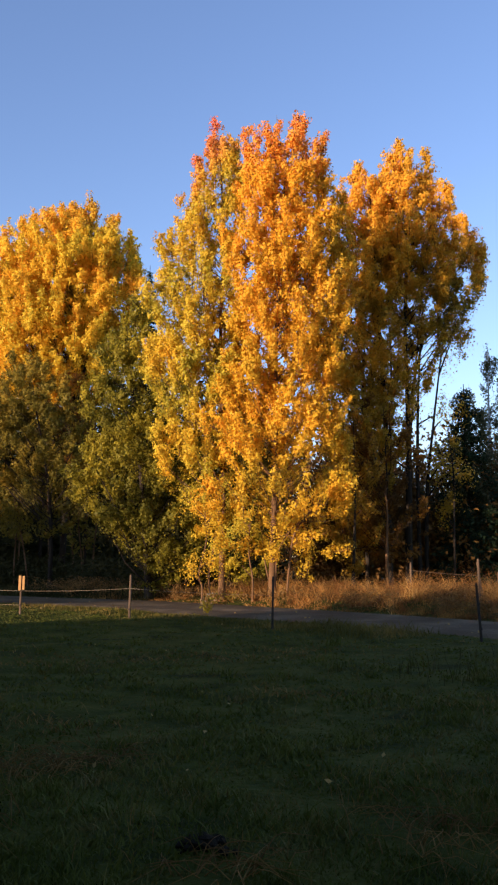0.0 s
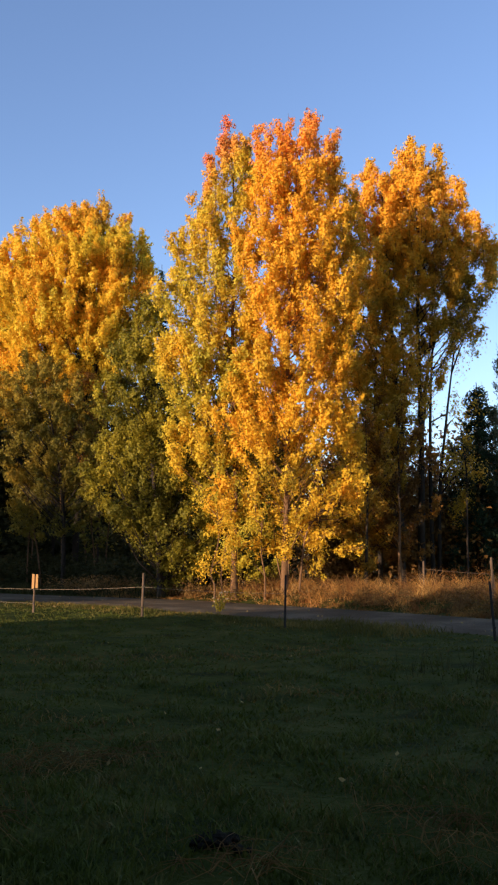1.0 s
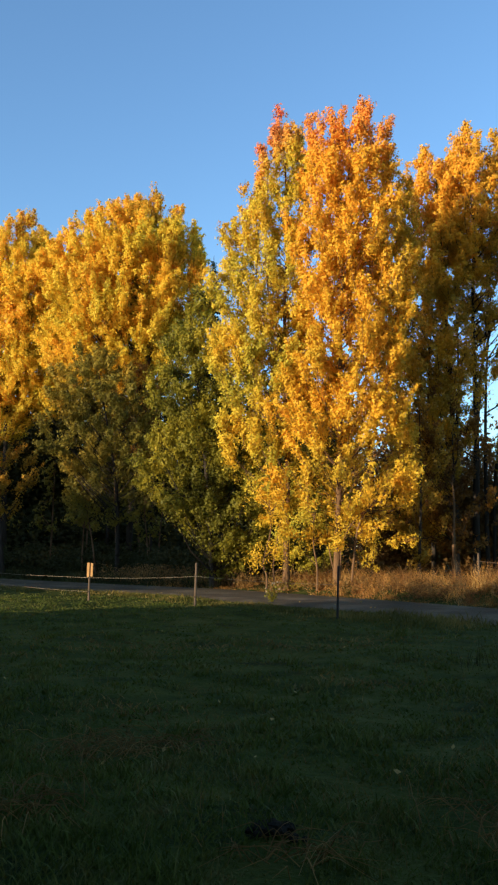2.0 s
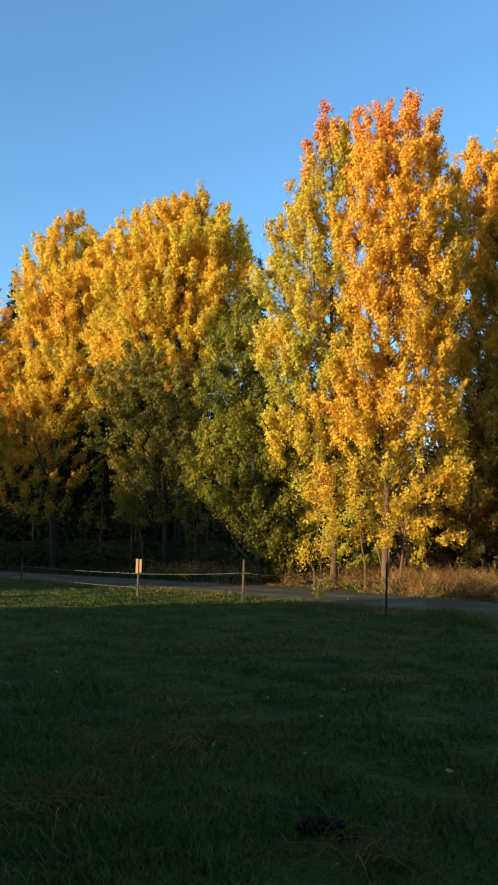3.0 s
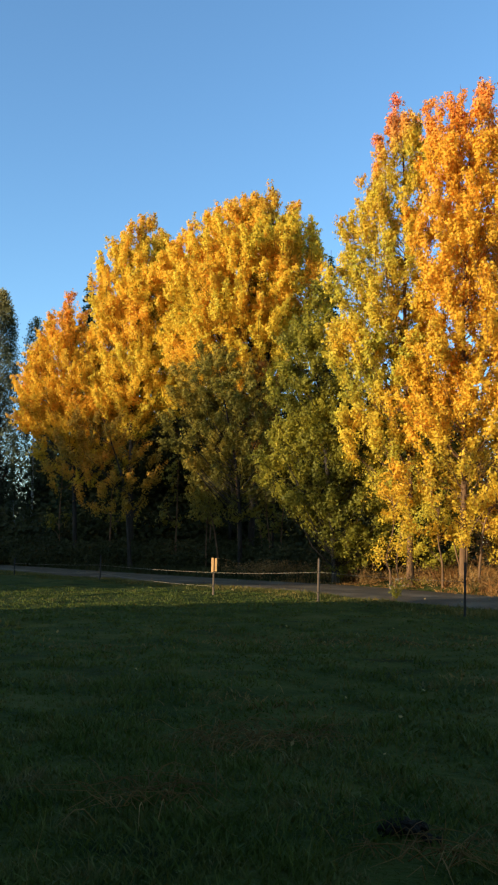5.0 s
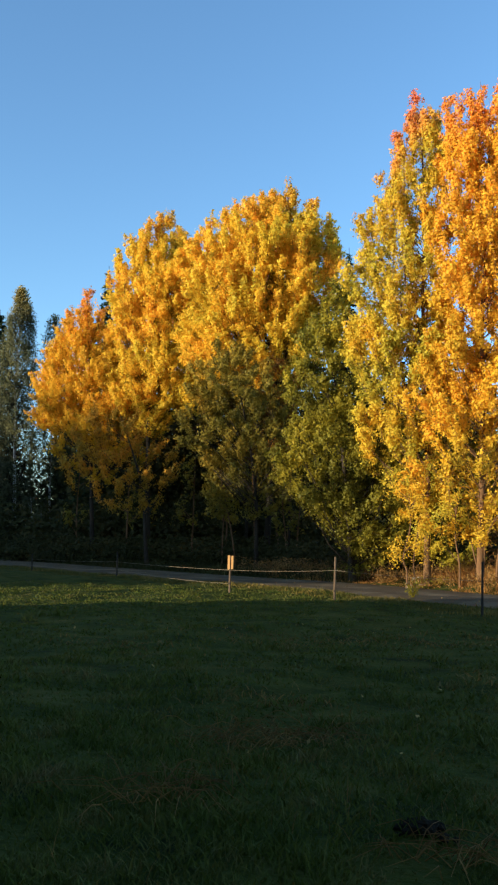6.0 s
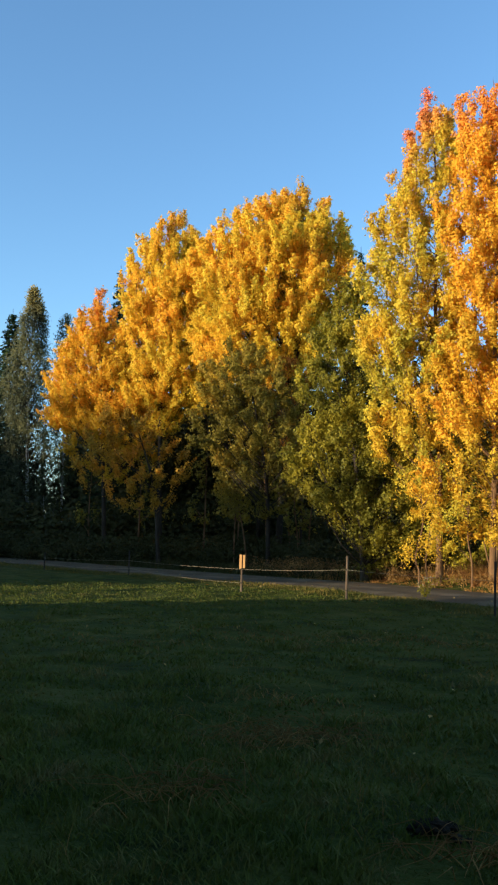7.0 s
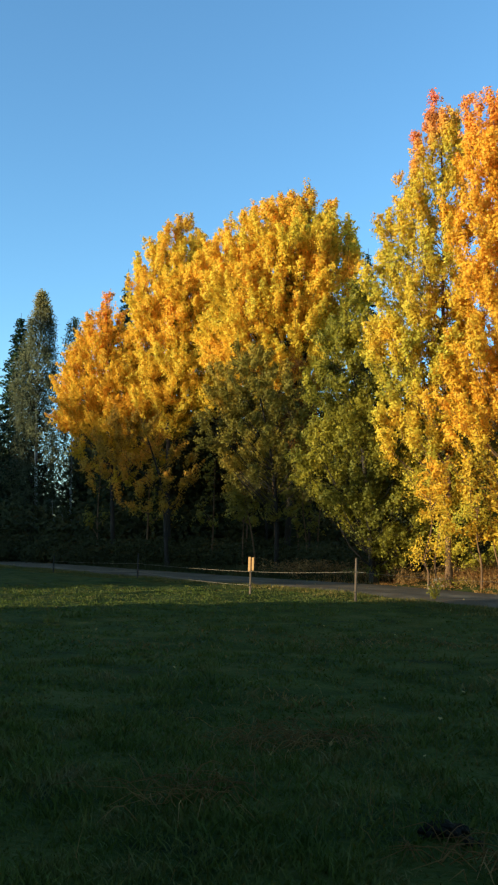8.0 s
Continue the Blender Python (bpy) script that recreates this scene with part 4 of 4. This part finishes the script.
for k, (x, y, path, r) in enumerate([(-9.83, 42, [(-0.1, 0, 2.5), (-0.25, 0, 5.5), (-0.3, 0, 8)], 0.08), (-8.22, 42, [(0.05, 0, 2), (0.15, 0, 4.5), (0.1, 0, 7)], 0.07),
                                     (-8.86, 43, [(-0.1, 0, 2), (-0.5, 0, 4.5), (-1.0, 0, 6.5)], 0.06), (-10.6, 41, [(-0.3, 0, 2), (-0.75, 0, 4), (-1.0, 0, 5.5)], 0.05),
                                     (-13.9, 44, [(0.05, 0, 2.5), (0.1, 0, 6)], 0.07), (-12.3, 45, [(0.1, 0, 3), (-0.1, 0, 6)], 0.06), (-18.5, 46, [(0.05, 0, 3), (0.1, 0, 6)], 0.07), (-22.5, 48, [(-0.1, 0, 3), (0.1, 0, 7)], 0.07),
                                     (-7.6, 41, [(0.1, 0, 2), (0.25, 0, 4), (0.2, 0, 6)], 0.05), (-7.9, 40.5, [(-0.1, 0, 1.5), (-0.3, 0, 3.5), (-0.2, 0, 5.5)], 0.05), (-11.6, 42, [(0.0, 0, 2), (0.2, 0, 4.5)], 0.05)]):
    sapling("sapling", x, y, path, r, m_bark, S, 260, m_olive, 0.13, 100 + k, 0.7)
sapling("birch_sapling", -27.4, 52, [(-0.1, 0, 1.2), (-0.3, 0, 2.4), (-0.5, 0, 4.2)], 0.06, m_bark_pale, "pale birch stem at the wood's edge", 500, m_birch_leaf, 0.14, 120, 0.45)
sapling("birch_sapling", -27.1, 52.3, [(0.02, 0, 1.2), (-0.1, 0, 2.2), (-0.1, 0, 3.6)], 0.05, m_bark_pale, "pale birch stem at the wood's edge", 400, m_birch_leaf, 0.14, 121, 0.45)
sapling("aspen_sapling", -1.64, 29.5, [(0.02, 0, 0.6), (-0.1, 0, 1.1), (0.15, 0, 2.2), (0.1, 0, 3.2)], 0.045, m_bark, "crooked aspen sapling with few orange leaves", 520, m_aspen, 0.05, 122, 0.6)
sapling("aspen_sapling", -1.25, 29.7, [(-0.15, 0, 0.7), (-0.1, 0, 1.4), (0.1, 0, 2.6)], 0.04, m_bark, "crooked aspen sapling with orange leaves", 900, m_aspen, 0.05, 123, 0.6)
sapling("aspen_sapling", 0.12, 29.5, [(0.0, 0, 0.8), (-0.12, 0, 1.6), (-0.1, 0, 2.8)], 0.045, m_bark, "pale aspen sapling with yellow leaves", 1100, m_aspen_y, 0.05, 124, 0.6)
sapling("aspen_sapling", 1.3, 29.6, [(0.1, 0, 1.0), (0.3, 0, 2.2), (0.9, 0, 3.0)], 0.05, m_bark, "bent aspen sapling with orange leaves", 1000, m_aspen, 0.05, 125, 0.7)
sapling("dead_tree", 5.52, 34, [(0.0, 0, 1.5), (0.05, 0, 3.0), (0.0, 0, 4.2)], 0.09, m_bark, "broken pale dead trunk", 0, None, 0.1, 126, 0.4)
sapling("aspen_sapling", 8.7, 36, [(0.05, 0, 2.5), (0.1, 0, 4.5), (0.0, 0, 6.0)], 0.06, m_bark_dark, "young aspen with few sunlit orange leaves", 1200, m_ochre, 0.07, 127, 0.8)
for k, (x, y, path) in enumerate([(6.1, 36.9, [(0.05, 0, 4.8), (0.27, 0, 8.9), (0.18, 0, 13.3)]), (7.6, 37.7, [(0.0, 0, 4.8), (0.13, 0, 8.9), (0.45, 0, 12.9)]), (7.95, 38.0, [(0.1, 0, 4.0), (0.45, 0, 7.1), (1.07, 0, 11.5)]), (5.2, 37.2, [(0.0, 0, 4.8), (-0.1, 0, 8.0), (0.1, 0, 11.5)])]):
    sapling("aspen_sapling", x, y, path, 0.11, m_bark_dark, "slender half-bare aspen stem against the sky", 1800, m_ochre, 0.07, 130 + k, 1.2)

# ---------------------------------------------------------------- grass
def scatter(rng, n, y0, y1, left=-0.72, right=0.36, power=1.0):
    """Places in the wedge of meadow before the fence, thicker towards its near end."""
    y = y0 * np.power(y1 / y0, np.power(rng.uniform(0, 1, n), power))
    x = y * rng.uniform(left, right, n)
    return x, y


def grass(name, label, x, y, height, width, material, rng, lean=0.5):
    d = road_distance(x, y)
    keep = (d > 2.0) | (d < -2.0 + 0.55 * step(x, -0.5, 2.5))
    x, y, height = x[keep], y[keep], height[keep]
    pl = np.stack([x, y, ground_np(x, y) - 0.01], 1)
    tagged(part(name, blades(pl, height, width[keep] if isinstance(width, np.ndarray) else width, rng, lean), material), label, "grass", kind="stuff")


rng = np.random.default_rng(200)
x, y = scatter(rng, 80000, 2.8, 27.0)
tuft = 0.5 + 0.5 * np.sin(2.3 * x + 1.7 * np.sin(1.1 * y)) * np.sin(1.9 * y + 1.3 * np.sin(1.7 * x))
grass("grass", "short shaded green meadow grass", x, y, (0.018 + 0.05 * tuft) * rng.uniform(0.5, 1.5, len(x)) * (1 - 0.4 * step(y, 6, 16)), 0.0014 + 0.0011 * y, m_blade, rng, 1.1)
# the same grass beside and behind the place where the camera stands
n = 14000
w, r = rng.uniform(0, 6.283, n), 9.0 * np.sqrt(rng.uniform(0, 1, n))
x, y = r * np.cos(w), r * np.sin(w)
grass("grass", "short shaded green meadow grass", x, y, rng.uniform(0.02, 0.07, n), 0.006, m_blade, rng, 1.1)
# thicker grass along the fence
n = 16000
x, y = rng.uniform(-14, -3, n), rng.uniform(16, 26, n)
grass("grass", "thick short grass of the meadow beside the fence", x, y, rng.uniform(0.03, 0.09, n) * (0.5 + 0.5 * np.sin(1.7 * x + np.sin(2.1 * y)) ** 2), 0.013, m_blade, rng, 1.0)
# taller tussocks
n = 420
cx, cy = scatter(rng, n, 2.4, 16.0)
k = 34
x = np.repeat(cx, k) + rng.normal(0, 0.09, n * k)
y = np.repeat(cy, k) + rng.normal(0, 0.09, n * k)
grass("grass", "dark tussocks of taller meadow grass", x, y, np.repeat(0.05 + 0.13 * rng.uniform(0, 1, n) ** 2, k) * rng.uniform(0.5, 1.2, n * k), 0.0018 + 0.0005 * y, m_blade, rng, 0.9)
# pale dry stalks in patches
spots = [(0.9, 5.4, 0.55, 500), (1.6, 6.1, 0.6, 450), (1.25, 4.2, 0.4, 300), (-1.5, 6.8, 0.5, 420), (-1.9, 5.4, 0.35, 160), (-0.5, 5.4, 0.5, 120), (-1.2, 3.4, 0.4, 120), (2.5, 9.0, 0.9, 350), (-3.2, 9.0, 1.2, 200), (0.5, 11.0, 1.5, 220)]
x = np.concatenate([rng.normal(a, r, m) for a, b, r, m in spots])
y = np.concatenate([rng.normal(b, r, m) for a, b, r, m in spots])
grass("dry_grass", "pale withered stalks in the meadow", x, y, rng.uniform(0.05, 0.15, len(x)), 0.0018, m_withered, rng, 1.1)
# flattened brown patches of dead grass
spots = [(-3.0, 13.6, 0.9, 0.5, 420), (-0.7, 13.9, 1.1, 0.4, 480), (0.7, 15.2, 0.8, 0.3, 260), (0.6, 10.2, 0.4, 0.2, 160), (-4.9, 12.0, 0.6, 0.3, 200), (-1.7, 8.3, 0.5, 0.25, 200), (2.9, 9.4, 0.5, 0.3, 220)]
x = np.concatenate([rng.normal(a, r, m) for a, b, r, q, m in spots])
y = np.concatenate([rng.normal(b, q, m) for a, b, r, q, m in spots])
grass("dead_grass", "flattened brown patches of dead grass in the meadow", x, y, rng.uniform(0.03, 0.08, len(x)), 0.006, m_withered, rng, 1.8)
# dark weeds
x = np.concatenate([rng.normal(a, 0.35, 40) for a in (2.2, 2.9, 3.5, 3.9)])
y = np.concatenate([rng.normal(b, 0.35, 40) for b in (12.0, 11.4, 12.3, 13.4)])
grass("weeds", "dark tall weeds in the meadow", x, y, rng.uniform(0.12, 0.42, len(x)), 0.005, m_dark, rng, 0.4)
# verge along the near side of the road
n = 26000
i = rng.integers(30, len(road_line) - 12, n)
off = rng.uniform(-4.2, -1.4, n)
x, y = road_line[i, 0] + side[i, 0] * off + rng.normal(0, 0.25, n), road_line[i, 1] + side[i, 1] * off + rng.normal(0, 0.25, n)
grass("grass", "rough grass verge between fence and road", x, y, rng.uniform(0.03, 0.13, n) * (0.4 + 0.9 * (0.5 + 0.5 * np.sin(2.1 * x) * np.sin(1.7 * y))) * (1 + 0.9 * step(x, 0.0, 3.0)), 0.010, m_verge, rng, 0.8)
# the bank of tall dry grass beyond the road
n, k = 1500, 32
i = rng.integers(8, 68, n)
off = 2.1 + 5.4 * rng.uniform(0, 1, n) ** 1.15
cx, cy = road_line[i, 0] + side[i, 0] * off + rng.normal(0, 0.3, n), road_line[i, 1] + side[i, 1] * off + rng.normal(0, 0.3, n)
lumps = 0.5 + 0.5 * np.sin(2.7 * cx + 1.4 * np.sin(1.9 * cy)) * np.sin(2.2 * cy + 1.1 * np.sin(1.5 * cx))
high = (0.16 + 0.50 * step(off, 2.2, 3.8)) * (0.45 + 0.55 * step(cx, -2.2, 0.3)) * (0.35 + 0.85 * lumps) * rng.uniform(0.5, 1.45, n)
wide = np.repeat(rng.uniform(0.05, 0.2, n), k)
x, y = np.repeat(cx, k) + rng.normal(0, 1, n * k) * wide, np.repeat(cy, k) + rng.normal(0, 1, n * k) * wide
tall = np.repeat(high, k) * rng.uniform(0.35, 1.25, n * k)
fallen = np.repeat(rng.uniform(0, 1, n) < 0.62, k)
grass("dry_grass", "tall dry golden grass on the bank beyond the road", x[~fallen], y[~fallen], tall[~fallen], 0.0062, m_straw, rng, 0.8)
grass("dry_grass", "bent and fallen dry grass on the bank beyond the road", x[fallen], y[fallen], tall[fallen] * 0.75, 0.0075, m_straw, rng, 2.2)

# single tall stalks above the bank
n = 420
i = rng.integers(8, 64, n)
off = rng.uniform(3.0, 7.0, n)
x, y = road_line[i, 0] + side[i, 0] * off + rng.normal(0, 0.4, n), road_line[i, 1] + side[i, 1] * off + rng.normal(0, 0.4, n)
grass("dry_grass", "tall thin withered stalks on the bank", x, y, rng.uniform(0.4, 1.0, n), 0.006, m_withered, rng, 0.5)


def road_edge(rng):
    i = rng.integers(8, 74)
    off = rng.uniform(2.2, 4.8)
    return road_line[i, 0] + side[i, 0] * off, road_line[i, 1] + side[i, 1] * off


thicket("weeds", "withered brown weeds along the road's far edge", 83, 170, road_edge, (0.35, 0.95), (0.2, 0.5), 0.055, 330, m_withered)
thicket("weeds", "green weeds in the dry grass of the bank", 84, 25, road_edge, (0.25, 0.55), (0.2, 0.4), 0.06, 330, m_green)
n = 9000
i = rng.integers(62, len(road_line) - 8, n)
off = rng.uniform(2.0, 6.0, n)
x, y = road_line[i, 0] + side[i, 0] * off, road_line[i, 1] + side[i, 1] * off
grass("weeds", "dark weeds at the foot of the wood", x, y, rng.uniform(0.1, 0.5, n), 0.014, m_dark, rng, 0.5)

# ---------------------------------------------------------------- fallen leaves and the flowering weed
n = 150
i = rng.integers(25, len(road_line) - 14, n)
off = rng.uniform(-4.5, 3.2, n)
x, y = road_line[i, 0] + side[i, 0] * off, road_line[i, 1] + side[i, 1] * off
z = np.where(np.abs(off) < 2.1, 0.03, ground_np(x, y) + 0.06)
tagged(part("fallen_leaves", mesh_of("fallen_leaves", *leaf_quads(np.stack([x, y, z], 1), 0.055, rng, flat=0.7)), m_petal), "pale yellow fallen leaves on road and verge", "leaves", kind="stuff")
x, y = scatter(rng, 45, 6.0, 21.0)
tagged(part("fallen_leaves", mesh_of("fallen_leaves", *leaf_quads(np.stack([x, y, ground_np(x, y) + 0.07], 1), 0.035, rng, flat=0.7)), m_petal), "few pale fallen leaves in the meadow", "leaves", kind="stuff")


def flowering_weed(x, y, seed):
    rng = np.random.default_rng(seed)
    ob = thing("flowering_weed", (x, y, ground(x, y)), "leafy green weed with small white flowers", "plant")
    stems, tips = [], []
    for k in range(14):
        w, r, h = rng.uniform(0, 6.28), rng.uniform(0.05, 0.32), rng.uniform(0.3, 0.62)
        e = Vector((math.cos(w) * r, math.sin(w) * r, h))
        stems.append(([(0, 0, -0.03), (e.x * 0.35, e.y * 0.35, h * 0.55), e], [0.008, 0.006, 0.003], 5))
        tips.append(e)
    part("stems", tubes(stems), m_green, ob)
    c = np.array([tuple(tips[rng.integers(14)] * float(rng.uniform(0.3, 1.0))) for _ in range(150)]) + rng.normal(0, 0.035, (150, 3))
    part("leaves", mesh_of("leaves", *leaf_quads(np.maximum(c, (-9, -9, 0.02)), 0.045, rng)), m_green, ob)
    c = np.array([tuple(tips[k % 14]) for k in range(42)]) + rng.normal(0, 0.03, (42, 3))
    part("flowers", mesh_of("flowers", *leaf_quads(c, 0.05, rng, long=1.0)), m_rope, ob, "small white flowers")["kind"] = "stuff"


flowering_weed(-1.2, 24.6, 300)


# ---------------------------------------------------------------- small things in the near grass
def molehill(x, y, radius, height, seed):
    """A low heap of dark crumbly soil."""
    rng = np.random.default_rng(seed)
    ob = thing("molehill", (x, y, ground(x, y)), "dark low heap of soil in the grass", "molehill")
    bm = bmesh.new()
    for k in range(70):
        w, r = rng.uniform(0, 6.28), abs(rng.normal(0, 0.45)) * radius
        clod = bmesh.ops.create_icosphere(bm, subdivisions=1, radius=rng.uniform(0.012, 0.034) * (1.2 - 0.5 * min(1, r / radius)))["verts"]
        lift = height * max(0.0, 1 - (r / radius) ** 2) * rng.uniform(0.3, 1.0)
        for v in clod:
            v.co = Vector((v.co.x * 1.3, v.co.y * 1.3, v.co.z * 0.8)) * float(rng.uniform(0.8, 1.2)) + Vector((math.cos(w) * r, math.sin(w) * r * 0.8, lift))
    tagged(part("soil", bm, m_earth, ob), kind="stuff")


def twig_tangle(x, y, radius, count, seed):
    """Dry bent stalks lying over one another."""
    rng = np.random.default_rng(seed)
    stems = []
    for k in range(count):
        a = Vector((rng.normal(0, radius * 0.5), rng.normal(0, radius * 0.4), rng.uniform(0.0, 0.05)))
        w = rng.uniform(0, 6.28)
        l = rng.uniform(0.15, 0.45)
        e = a + Vector((math.cos(w) * l, math.sin(w) * l, rng.uniform(-0.02, 0.10)))
        m = a.lerp(e, 0.5) + Vector((rng.normal(0, 0.03), rng.normal(0, 0.03), rng.uniform(0.02, 0.09)))
        stems.append(([a, a.lerp(m, 0.6) + Vector((0, 0, 0.03)), m, e], [0.0035, 0.003, 0.0025, 0.001], 4))
    ob = thing("twig_tangle", (x, y, ground(x, y)), "brown tangle of dry bent stalks on the grass", "dry stalks")
    tagged(part("tangle", tubes(stems), m_withered, ob), kind="stuff")


molehill(-0.25, 4.82, 0.2, 0.045, 401)
twig_tangle(-1.45, 6.9, 0.7, 150, 403)
twig_tangle(1.2, 5.2, 0.6, 90, 404)
twig_tangle(-1.74, 4.95, 0.4, 60, 405)
twig_tangle(-0.1, 4.5, 0.3, 40, 406)
